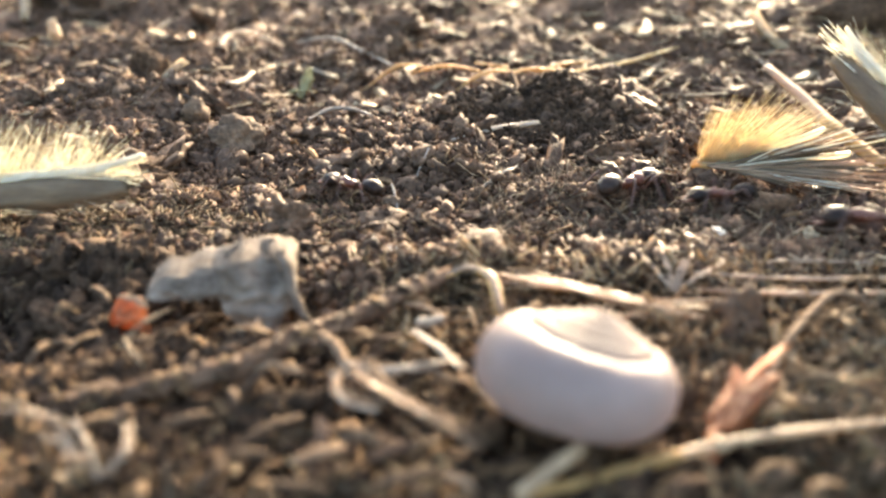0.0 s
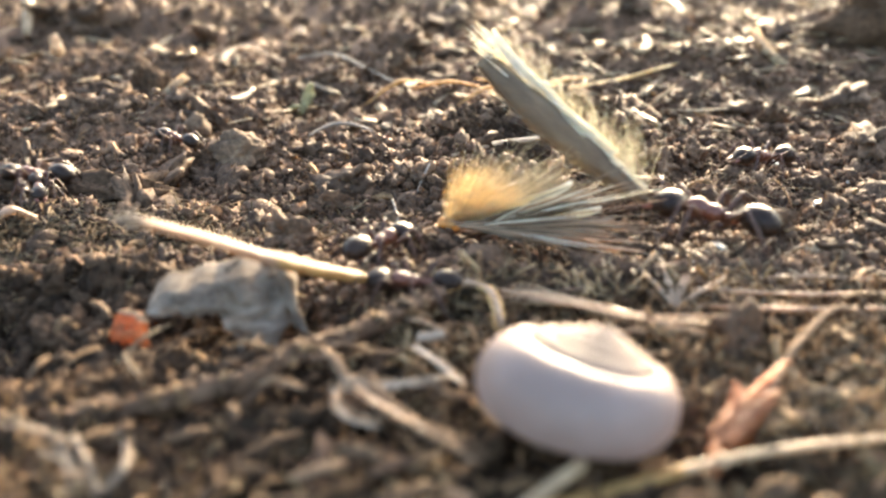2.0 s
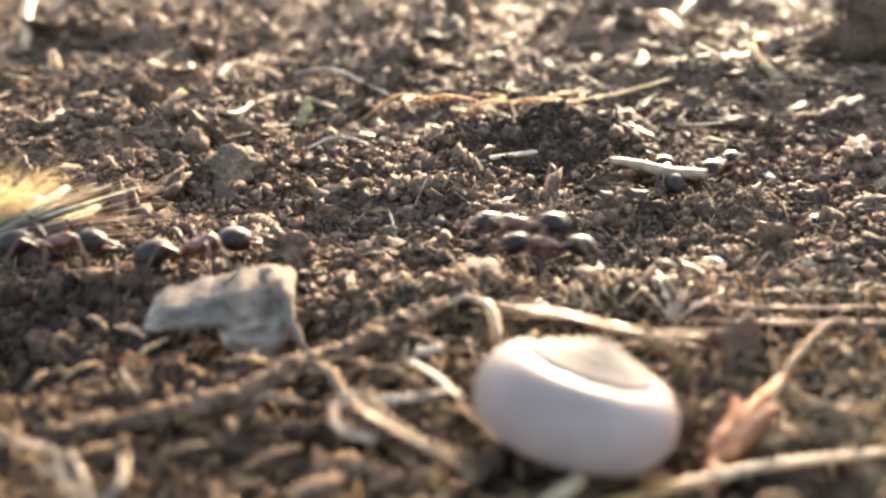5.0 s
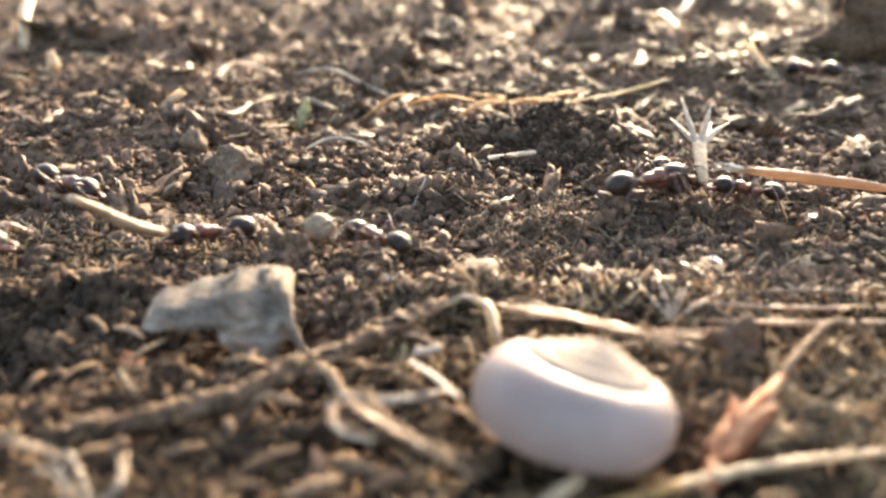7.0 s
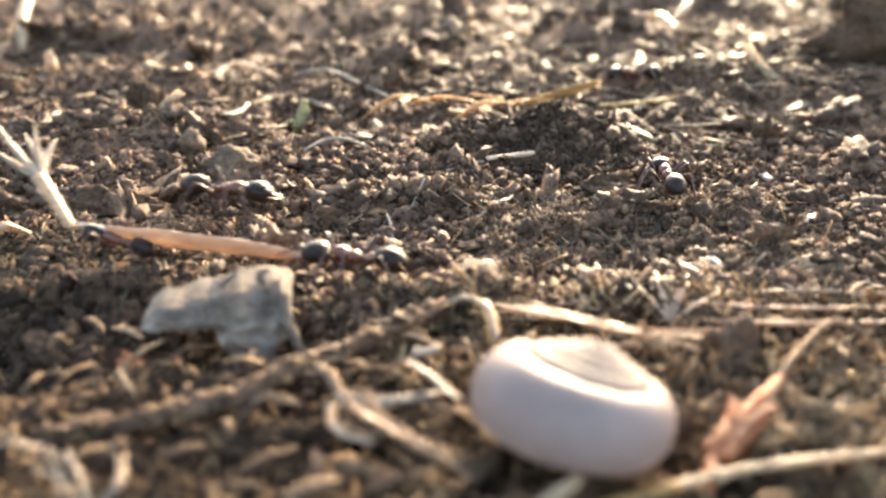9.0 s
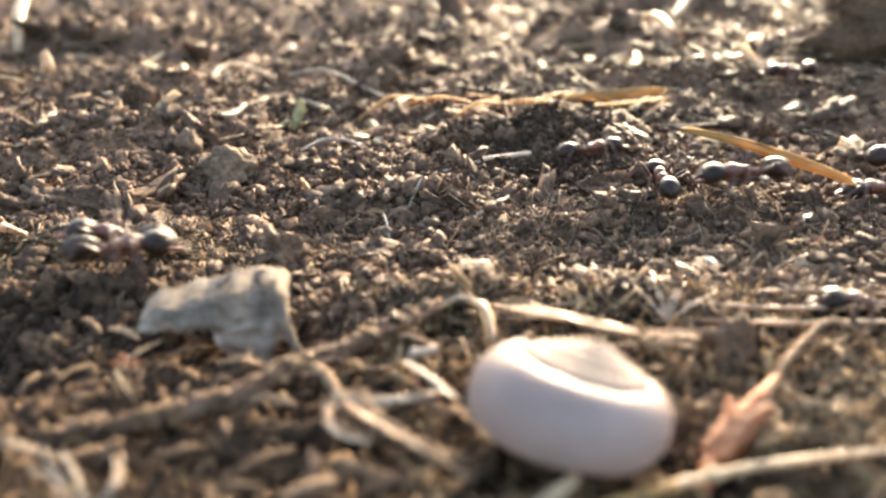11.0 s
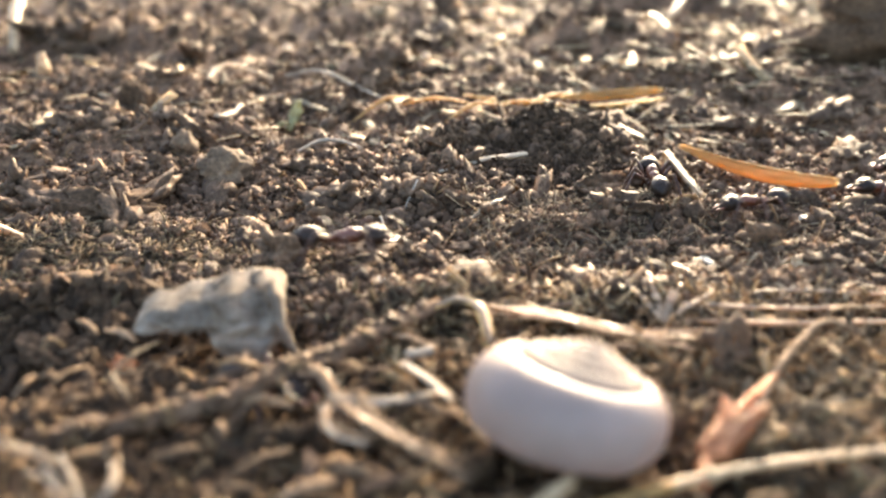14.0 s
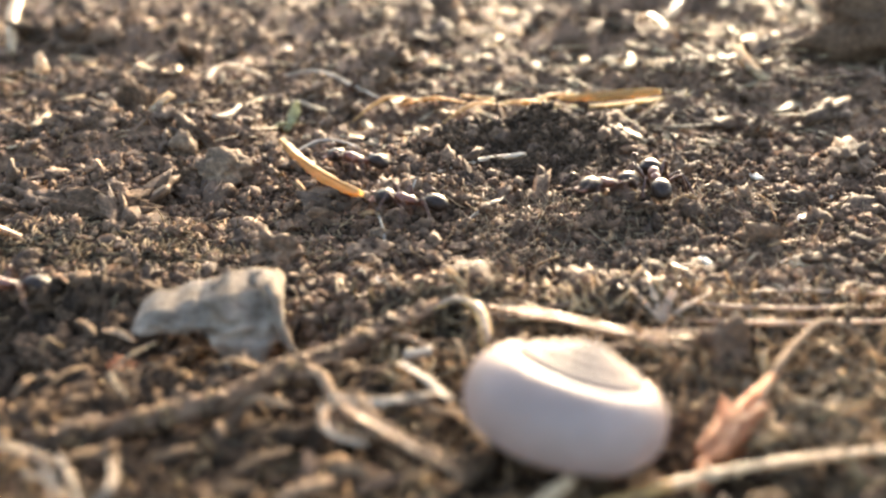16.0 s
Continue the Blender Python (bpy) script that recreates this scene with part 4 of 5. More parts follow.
for x, y, r in ((16.2, 52.0, 0.45), (12.3, 50.4, 0.35), (-16.8, 53.8, 0.5), (25.3, 70.7, 0.5), (29.8, 66.6, 0.4), (24.8, 59.4, 0.45)):
    stone("chip", x, y, (r * 1.3, r * 0.7, r * 0.4), WHITE, "small bleached chip of straw on the soil", "chip", 0.1, x + y, 0.4, 40 * x)


# ---- ants ----
def leg_shape(foot, mirror):
    x, y = foot
    m = -1 if mirror else 1
    s = Shape()
    knee, ankle = (x * 0.42, m * y * 0.55, 1.25), (x * 0.85, m * y * 0.9, -0.9)
    s.add(*tube([(0, 0, 0), (x * 0.05, m * 0.25, -0.22)], [0.19, 0.15], 7, 1))
    s.add(*tube([(x * 0.05, m * 0.25, -0.22), (x * 0.2, m * y * 0.3, 0.6), knee], [0.10, 0.17, 0.10], 7, 4))
    s.add(*tube([knee, (x * 0.62, m * y * 0.72, 0.3), ankle], [0.09, 0.12, 0.07], 7, 4))
    s.add(*tube([ankle, (x * 0.95, m * y * 0.97, -1.3), (x, m * y, -1.42)], [0.06, 0.045, 0.035], 6, 3))
    return s


FEET = {"front": ((0.95, 0.38, 1.5), (2.1, 2.2), 0.0), "middle": ((0.25, 0.42, 1.45), (0.1, 2.9), math.pi), "hind": ((-0.45, 0.40, 1.45), (-2.9, 2.5), 0.0)}


def build_ant():
    ant = new("ant")
    ant.empty_display_size = 0.002
    g = Shape()
    v, f = ball((1, 1, 1), 4)
    out = []
    for p in v:
        x = p.x
        taper = 1 - 0.10 * x - 0.22 * max(-x, 0) ** 3
        ring = 1 - 0.022 * max(0, math.cos(x * 10.5 + 0.6)) ** 8
        out.append((x * 1.22 - 2.56, p.y * 0.90 * taper * ring, p.z * 0.86 * taper * ring + 1.72 + 0.16 * (x + 1)))
    part("gaster", g.add(out, f), ANT_BLACK, ant, "glossy black abdomen")
    w = Shape()
    w.add(*moved(lump((0.30, 0.26, 0.36), 0.08, 1, 3, 3), raw(-1.22, 0, 1.75)))
    w.add(*moved(lump((0.27, 0.24, 0.32), 0.08, 1, 3, 4), raw(-0.86, 0, 1.72)))
    w.add(*tube([(-1.6, 0, 1.65), (-1.0, 0, 1.55), (-0.55, 0, 1.6)], [0.13, 0.12, 0.14], 8, 3))
    part("waist", w, ANT_RED, ant)
    t = Shape()
    t.add(*moved(lump((0.80, 0.56, 0.60), 0.08, 1, 3, 1), raw(0.85, 0, 1.98)))
    t.add(*moved(lump((0.72, 0.48, 0.50), 0.08, 1, 3, 2), raw(0.02, 0, 1.85)))
    t.add(*tube([(-0.5, 0, 1.75), (0.4, 0, 1.85), (1.6, 0, 1.95)], [0.30, 0.42, 0.22], 10, 3))
    part("thorax", t, ANT_RED, ant, "reddish brown thorax")
    h = Shape()
    out = []
    for p in v:
        wide = 1 + 0.10 * max(-p.x, 0) - 0.12 * max(p.x, 0)
        notch = 0.10 * max(-p.x, 0) ** 2 * (1 - p.y * p.y)
        out.append((p.x * 1.08 + 2.45 + notch, p.y * 0.98 * wide, p.z * 0.80 + 1.95 - 0.12 * p.x))
    h.add(out, f)
    head = part("head", h, ANT_BLACK, ant, "glossy black head")
    for m in (1, -1):
        part("mandible", Shape().add(*tube([(3.3, 0.45 * m, 1.7), (3.75, 0.42 * m, 1.6), (4.05, 0.08 * m, 1.55)], [0.24, 0.2, 0.05], 8, 4, 0, 0.6)), ANT_RED, head)
        part("antenna", Shape().add(*tube([(3.0, 0.45 * m, 2.25), (3.2, 0.95 * m, 2.75), (3.45, 1.5 * m, 2.9)], [0.06, 0.07, 0.06], 6, 4)).add(
            *tube([(3.45, 1.5 * m, 2.9), (4.1, 1.55 * m, 2.5), (4.9, 1.3 * m, 2.0)], [0.055, 0.06, 0.075], 6, 4)), ANT_LEG, head)
        v2, f2 = ball((0.15, 0.08, 0.17), 2)
        part("eye", Shape().add(*moved((v2, f2), raw(2.6, 0.90 * m, 2.12))), ANT_BLACK, head)
    for name, (hip, foot, ph) in FEET.items():
        for m in (1, -1):
            leg = part(name + "_leg", leg_shape(foot, m < 0), ANT_LEG, ant)
            leg.matrix_basis = mmpose(hip[0], hip[1] * m, hip[2])
    return tagged(ant, "harvester ant with black head and reddish thorax", "ant", "ants on the trail")


first_ant = build_ant()
ants = [first_ant]


def ant(size, label="harvester ant with black head and reddish thorax"):
    """Another ant; size 1 is 8 mm long."""
    if first_ant.get("used"):
        a = copy_thing(first_ant, Matrix())
        ants.append(a)
    else:
        a = first_ant
        a["used"] = 1
    a.scale = (size, size, size)
    return tagged(a, label)


# ---- seeds and chaff, base at the origin, lying along x ----
def bristles(count, start, ends, radius, seed, sides=3, droop=0.0):
    """Hairs from points picked by start(u, r) to points picked by ends(u, r)."""
    r = random.Random(seed)
    s = Shape()
    for i in range(count):
        u = r.random()
        a, b = Vector(start(u, r)), Vector(ends(u, r))
        mid = (a + b) / 2 + Vector((r.uniform(-0.2, 0.2), r.uniform(-0.2, 0.2), r.uniform(-0.15, 0.25) - droop))
        s.add(*tube([a, mid, b], [radius, radius * 0.8, radius * 0.25], sides, 3))
    return s


def husk_body(length, width, seed=0, bend=0.0, open_tip=0.25, bow=0.0):
    """Two lance-shaped husk scales folded over one another."""
    s = Shape()
    for m, lo in ((1, 0.0), (-1, 0.0)):
        v, f = [], []
        n, k = 22, 7
        for layer in (0, 0.10):
            for i in range(n):
                u = i / (n - 1)
                w = width * 0.5 * (math.sin(math.pi * min(1, u * 0.93 + 0.07)) ** 0.6) * (1 - 0.25 * u) + 0.04
                for j in range(k):
                    q = (j / (k - 1) - 0.5) * 2
                    curl = (0.55 * min(w, width * 0.5) * (1 - q * q) * (1 - open_tip * u) + open_tip * 1.4 * u ** 3 - layer) * m
                    arch = bow * 4 * u * (1 - u)
                    v.append((u * length, w * q + 0.87 * arch, curl * 0.9 + 0.5 * arch + bend * u * u + 0.05 * noise.noise((u * 9, q * 2, seed + m))))
        o = n * k
        for i in range(n - 1):
            for j in range(k - 1):
                a = i * k + j
                f += [(a, a + 1, a + 1 + k, a + k), (o + a, o + a + k, o + a + k + 1, o + a + 1)]
        for i in range(n - 1):
            for a in (i * k, i * k + k - 1):
                f.append((a, a + k, o + a + k, o + a))
        s.add(v, f)
    return s


def spikelet_body(length, width, seed):
    """A solid closed husk, deeper than wide, widest past its middle, with a blunt torn tip."""
    depth = ((0.0, 0.22), (0.12, 0.55), (0.3, 0.86), (0.6, 1.0), (0.85, 0.86), (1.0, 0.55))
    n, k = 40, 22
    v, f = [], []
    for i in range(n):
        u = i / (n - 1)
        d = along(depth, u) * width * 0.5
        for j in range(k):
            a = 2 * math.pi * j / k
            rib = 1 + 0.06 * math.cos(5 * a + 2 * u) + 0.07 * noise.noise((u * 4, 2 * math.cos(a), 2 * math.sin(a) + seed))
            tear = 0.7 * noise.noise((3 * math.cos(a), 3 * math.sin(a), seed)) * u ** 6
            v.append((u * length * 0.94 + tear, math.cos(a) * d * 0.62 * rib, math.sin(a) * d * rib - 0.25 * math.sin(u * 3.1)))
    for i in range(n - 1):
        for j in range(k):
            a, b = i * k + j, i * k + (j + 1) % k
            f.append((a, b, b + k, a + k))
    f.append(tuple(range(k - 1, -1, -1)))
    f.append(tuple((n - 1) * k + j for j in range(k)))
    return Shape().add(v, f)


def hairy_spikelet(length, width, seed, hairs=230, hair=0.011, tall=3.2):
    """An olive husk with a papery white ridge, a frayed tip and a veil of fine bristles along the upper side."""
    e = new("seed_spikelet")
    part("husk", spikelet_body(length, width * 1.05, seed), DULL_HUSK, e, "olive-tan closed husk")
    for x0, ln, wd, up, roll, z in ((0.6, 0.62, 0.40, 3.0, 0, 0.34), (3.4, 0.72, 0.42, 0.5, 20, 0.78), (5.2, 0.66, 0.34, 1.5, -25, 0.84), (6.6, 0.55, 0.30, 3.0, 10, 0.84)):
        part("ridge_scale", Shape().add(*blade(length * ln, width * wd, raw(x0, 0, z * width * 0.5 + 0.1) @ raw(0, 0, 0, 0, -up, 0) @ raw(0, 0, 0, roll), seed + x0)), HAIR, e, "bleached papery scale")
    part("bristles", bristles(hairs, lambda u, r: (length * (0.03 + 0.8 * u), r.uniform(-0.2, 0.2) * width, width * (0.15 + 0.3 * min(1, 3 * u))),
                              lambda u, r: (length * (0.03 + 0.8 * u) + r.uniform(0.2, 3.0), r.uniform(-1.3, 1.3), width * 0.45 + r.uniform(0.7, tall) * (1 - 0.35 * u)), hair, seed), HAIR, e, "fine pale bristles along the husk")
    part("lower_bristles", bristles(60, lambda u, r: (length * (0.05 + 0.7 * u), r.uniform(-0.2, 0.2) * width, -width * 0.3),
                                    lambda u, r: (length * (0.05 + 0.7 * u) + r.uniform(1.5, 3.5), r.uniform(-1, 1), -width * 0.4 - r.uniform(0.2, 0.9)), 0.014, seed + 1), HAIR, e)
    for i in range(22):
        part("awn", bristles(1, lambda u, r: (length * r.uniform(0.6, 0.88), r.uniform(-0.2, 0.2) * width, r.uniform(0.1, 0.5) * width),
                             lambda u, r: (length * (0.97 + 0.1 * u), r.uniform(-0.9, 0.9), r.uniform(-0.2, 2.2)), 0.06, seed * 100 + i, 5), HAIR, e, "white awn at the tip")
    return tagged(e, "hairy olive-tan grass spikelet carried by an ant", "seed", "seeds on the trail")


def brush_seed(seed):
    """A fan of golden bristles on an orange base, with long pale awns below."""
    e = new("brush_seed")
    part("base", Shape().add(*moved(lump((0.8, 0.35, 0.4), 0.2, 1, 3, seed), raw(0.4, 0, 0))), GOLD, e, "orange base of the seed")

    def fan(u, r):
        a = radians(34 + 46 * u + r.uniform(-11, 11))
        k = (3.9 + 3.2 * (1 - u) ** 0.8) * r.uniform(0.62, 1.1)
        return (0.3 + 2.6 * (1 - u) + k * math.cos(a), r.uniform(-1.6, 1.6), 0.2 + k * math.sin(a))

    part("bristles", bristles(520, lambda u, r: (0.1 + 2.6 * (1 - u), r.uniform(-0.3, 0.3), 0.1 + 0.5 * (1 - u)), fan, 0.013, seed), HAIR_GOLD, e, "fan of golden bristles")
    for i in range(64):
        part("awn", bristles(1, lambda u, r: (0.8 + 2.2 * u, r.uniform(-0.5, 0.5), 0.1),
                             lambda u, r: (8.0 + 5.5 * r.random(), r.uniform(-2.0, 2.0), -0.9 + 5.6 * u + r.uniform(-0.5, 0.5)), 0.07, seed * 100 + i, 4), ROSE_STRAW if i % 5 < 2 else DULL_HUSK if i % 5 < 4 else HAIR, e, "long brown awn" if i % 5 < 4 else "long pale awn")
    for out, ln, low in ((0.9, 11.5, -0.5), (-0.7, 12.5, -0.2), (0.2, 10.5, 0.3)):
        part("stalk", Shape().add(*tube([(1.2, 0, 0), (ln * 0.5, out * 0.7, low), (ln, out, low)], [0.12, 0.24, 0.2, 0.08], 8, 5, 0.4, 0.6, ln)), ROSE_STRAW, e, "rosy-brown stalk")
    for x0, ln, up, roll, wide, mat, lab in ((0.4, 9.8, 2, 60, 1.1, ROSE_STRAW, "rosy-brown husk scale"), (0.8, 9.0, 9, -70, 1.2, HAIR, "bleached papery scale"), (0.9, 8.4, 15, 80, 1.0, DULL_HUSK, "dull brown husk scale"),
                                             (0.6, 10.4, -2, 110, 0.9, ROSE_STRAW, "rosy-brown husk scale"), (1.0, 7.6, 22, -60, 1.0, HAIR, "bleached papery scale"), (0.7, 10.0, 5, 30, 0.9, ROSE_STRAW, "rosy-brown husk scale")):
        part("scale", Shape().add(*blade(ln, wide, raw(x0, 0, 0.1) @ raw(0, 0, 0, 0, -up, 0) @ raw(0, 0, 0, roll), seed + ln)), mat, e, lab)
    return tagged(e, "golden bristly grass seed dragged by an ant", "seed", "seeds on the trail")


def straw_bit(length, radius, seed, material=STRAW, label="pale yellow piece of straw carried by an ant"):
    s = Shape().add(*tube([(0, 0, 0), (length * 0.35, 0.1, -0.15), (length * 0.7, -0.1, 0.1), (length, 0, 0.25)], [radius, radius * 1.15, radius * 0.95, radius * 0.7], 10, 6, 0.15, 0.55, seed))
    return tagged(part("straw_piece", s, material), label, "straw", "straw on the trail")


def chaff_blade(length, width, seed, material=GOLD, label="golden blade of chaff carried by an ant", bow=0.0, tip=False):
    ob = part("chaff_strip", husk_body(length, width, seed, 0.4, 0.1, bow), material)
    if tip:
        part("tip", Shape().add(*tube([(length * 0.62, 0.4 * bow, 0.3 * bow + 0.2), (length * 0.85, 0.15 * bow, 0.35), (length * 1.02, -0.1, 0.42)], [0.12, 0.34, 0.26, 0.1], 8, 5, 0.3, 0.45)), WHITE, ob, "bleached white tip")
    return tagged(ob, label, "chaff", "chaff on the trail")


seed_a = hairy_spikelet(13.0, 2.1, 5, 300, 0.018, 4.6)
seed_b = brush_seed(7)
seed_c = straw_bit(13.5, 0.52, 3, ROSE_STRAW, "rosy-tan piece of straw carried by an ant")
part("golden_end", Shape().add(*tube([(-0.1, 0, 0), (2.4, 0.05, -0.12), (5.0, 0.1, -0.12), (6.2, 0.05, -0.05)], [0.56, 0.68, 0.66, 0.5], 10, 6, 0.2, 0.55, 3)), GOLD, seed_c, "golden end of the straw")
part("split_end", bristles(6, lambda u, r: (12.9, r.uniform(-0.2, 0.2), r.uniform(0.0, 0.4)), lambda u, r: (14.2 + r.uniform(-0.4, 0.4), r.uniform(-0.5, 0.5), r.uniform(-0.3, 0.6)), 0.10, 8, 5), ROOT, seed_c, "grey split end")
seed_d = hairy_spikelet(15.5, 2.4, 9)


def forked_sprig():
    """A bent stem that splits into three pale blades."""
    e = new("forked_sprig")
    part("stem", Shape().add(*tube([(0, 0, 0), (2.2, 0.1, 0.25), (4.6, 0, 0.1)], [0.30, 0.44, 0.50], 10, 6, 0.2, 0.6)), STRAW, e)
    for up, out, ln in ((1.5, 1.2, 8.6), (-0.8, -1.3, 9.0), (0.3, 1.9, 7.6), (1.9, -0.8, 7.2), (0.6, -2.2, 6.8)):
        part("blade", Shape().add(*tube([(4.2, 0, 0.1), (5.8, out * 0.5, 0.1 + up * 0.4), (ln, out, up)], [0.26, 0.26, 0.04], 8, 5, 0.3, 0.5)), PALE_STRAW, e, "bleached pointed blade")
    return tagged(e, "forked bleached sprig of straw carried by an ant", "straw", "straw on the trail")


TAN_GRAIN = surface("tan_grain", (0.16, 0.10, 0.055), (0.40, 0.28, 0.165), 0.6, 0.7, 0.6, 0.15)


def fuzzy_seed():
    e = new("round_seed")
    part("grain", Shape().add(*moved(lump((1.1, 0.95, 1.0), 0.14, 1.5, 4, 6), raw(0.9, 0, 0))), TAN_GRAIN, e, "round brown grain")
    part("fuzz", bristles(60, lambda u, r: (1.0, r.uniform(-0.4, 0.4), r.uniform(-0.4, 0.4)), lambda u, r: (0.9 + 1.5 * math.cos(u * 6.28), r.uniform(-1.1, 1.1), 1.25 * math.sin(u * 6.28) + 0.1), 0.014, 31), HAIR, e, "short pale fuzz")
    return tagged(e, "round brown fuzzy seed carried by an ant", "seed", "seeds on the trail")


def long_piece():
    e = new("straw_piece")
    part("stalk", Shape().add(*tube([(0, 0, 0), (3, 0.05, 0.05), (9, -0.05, 0.1), (13.2, 0.05, 0.05)], [0.25, 0.56, 0.66, 0.32], 12, 8, 0.25, 0.42, 4)), ROSE_STRAW, e)
    part("split_end", bristles(7, lambda u, r: (12.9, r.uniform(-0.2, 0.2), r.uniform(-0.1, 0.1)), lambda u, r: (15.3 + r.uniform(-0.6, 0.4), r.uniform(-0.5, 0.5), r.uniform(-0.2, 0.5)), 0.09, 12, 5), WHITE, e, "frayed bleached end")
    return tagged(e, "long rosy-beige stalk of straw carried by an ant", "straw", "straw on the trail")


long_stick = long_piece()
sprig = forked_sprig()
grey_straw = straw_bit(6.8, 0.62, 21, TAN_GRAIN, "short grey-brown bent straw carried by an ant")
round_seed = fuzzy_seed()
far_blade = chaff_blade(10.5, 1.5, 22, PALE_GOLD, "golden backlit chaff blade lying on the soil")
gold_blade = chaff_blade(13.0, 1.15, 23, ORANGE, bow=0.35, tip=True)
gold_blade_two = chaff_blade(12.0, 1.65, 24, ORANGE, "orange-gold curved chaff blade carried by an ant", bow=-0.6)
pale_straw = chaff_blade(8.6, 0.85, 25, PALE_STRAW, "pale olive husk with a bent tip carried by an ant")
part("bent_tip", Shape().add(*tube([(8.3, 0, 0.35), (8.6, -0.25, 0.1), (8.5, -0.7, -0.3), (8.2, -1.2, -0.8)], [0.14, 0.17, 0.14, 0.05], 8, 5, 0.3, 0.4)), STRAW, pale_straw, "thin tip bent down")


# ---- what moves ----
def interp(track, t):
    """Place along (t, x, y, ...) rows, going on straight before and after them."""
    n = len(track)
    i = 0
    while i < n - 2 and t > track[i + 1][0]:
        i += 1
    a, b = track[i], track[i + 1]
    u = (t - a[0]) / (b[0] - a[0])
    if 0 <= u <= 1 and n > 2:
        p, q = track[max(i - 1, 0)], track[min(i + 2, n - 1)]
        d = b[0] - a[0]
        out = []
        for c in range(1, len(a)):
            ma = (b[c] - p[c]) / (b[0] - p[0]) * d
            mb = (q[c] - a[c]) / (q[0] - a[0]) * d
            out.append((2 * u ** 3 - 3 * u * u + 1) * a[c] + (u ** 3 - 2 * u * u + u) * ma + (3 * u * u - 2 * u ** 3) * b[c] + (u ** 3 - u * u) * mb)
        return out
    return [a[c] + (b[c] - a[c]) * u for c in range(1, len(a))]


def smooth_height(x, y):
    return float(np.mean([height(x + dx, y + dy) for dx in (-1.5, 0, 1.5) for dy in (-1.5, 0, 1.5)]))


def run(a, track, held=None):
    """Moves an ant along (t, x, y) rows in mm (and its height over the soil where it climbs), its legs stepping in two tripods."""
    size = a.scale[0]
    rows, turn = [], None
    lean = 5.0 * math.sin(size * 300 + track[0][1])
    span = 0.35
    for i in range(65):
        t = i * 0.25
        x, y, *lift = interp(track, t)
        x0, y0 = interp(track, t - span)[:2]
        x1, y1 = interp(track, t + span)[:2]
        go = math.hypot(x1 - x0, y1 - y0)
        want = math.degrees(math.atan2(y1 - y0, x1 - x0)) if go > 0.5 else (turn if turn is not None else 180.0)
        if held:
            hx, hy = interp(held, t)[:2]
            want = math.degrees(math.atan2(hy - y, hx - x))
        if turn is not None:
            want = turn + max(-70, min(70, (want - turn + 180) % 360 - 180))
        turn = want
        rows.append((t, mmpose(x, y, smooth_height(x, y) + 0.45 + sum(lift), 3.0 * math.sin(t * 9 + x), lean + 4.0 * math.sin(t * 7 + y), turn)))
    walk(a, rows)
    ahead = 1.0
    if held and (interp(held, track[2][0])[0] - track[2][1]) * (track[3][1] - track[1][1]) < 0:
        ahead = -1.0
    first, last = track[0][0], track[-1][0]
    for leg in a.children:
        kind = leg.name.split("_leg")[0]
        if kind not in FEET:
            continue
        hip, foot, ph = FEET[kind]
        side = 1 if leg.location.y > 0 else -1
        shift = ph + (0 if side > 0 else math.pi)
        rows, way, old = [], 0.0, None
        times = [0.0] + [round(first + 0.1 * k, 2) for k in range(int((last - first) * 10) + 1) if 0 < first + 0.1 * k < 16] + [16.0]
        for t in times:
            x, y = interp(track, t)[:2]
            if old:
                way += min(2.5, math.hypot(x - old[0], y - old[1]))
            old = (x, y)
            c = way / (5.0 * size) * 2 * math.pi + shift
            rows.append((t, mmpose(hip[0], hip[1] * side, hip[2], side * 9 * max(0, math.cos(c)), 0, ahead * side * -19 * math.sin(c))))
        walk(leg, rows)


def carry(thing, rows, rolls=((0, 0), (16, 0))):
    """Moves a seed: rows of t, x, y, z of its base in mm, the heading and the rise of its axis in degrees; rolls: t and its turn about that axis."""
    out = []
    for t, x, y, z, az, el in [(0.0, *interp(rows, 0.0))] * (rows[0][0] > 0) + rows + [(16.0, *interp(rows, 16.0))] * (rows[-1][0] < 16):
        out.append((t, mmpose(x, y, z) @ pose(0, 0, 0, 0, 0, az) @ pose(0, 0, 0, 0, -el, 0) @ pose(0, 0, 0, interp(rolls, t)[0])))
    walk(thing, out)


# size (1 is 8 mm long) and label of each ant
HAULING, WALKING = 'harvester ant hauling a load, black head and reddish thorax', 'harvester ant with black head and reddish thorax on the soil'
for size, label in [(1.08, HAULING), (0.8, HAULING), (0.75, HAULING), (0.9, HAULING), (0.8, WALKING), (0.62, WALKING), (0.62, WALKING), (0.8, WALKING), (0.85, HAULING), (0.7, HAULING), (0.95, WALKING), (0.8, HAULING), (0.72, HAULING), (0.95, WALKING), (0.85, WALKING), (0.9, WALKING), (0.95, WALKING), (0.85, HAULING), (0.85, HAULING), (0.95, WALKING), (0.95, WALKING), (0.85, WALKING), (0.8, WALKING), (0.82, WALKING), (0.7, HAULING), (0.68, HAULING), (0.7, WALKING), (0.7, WALKING), (0.75, WALKING), (0.9, WALKING), (0.8, WALKING), (0.8, WALKING), (0.95, WALKING)]:
    ant(size, label)


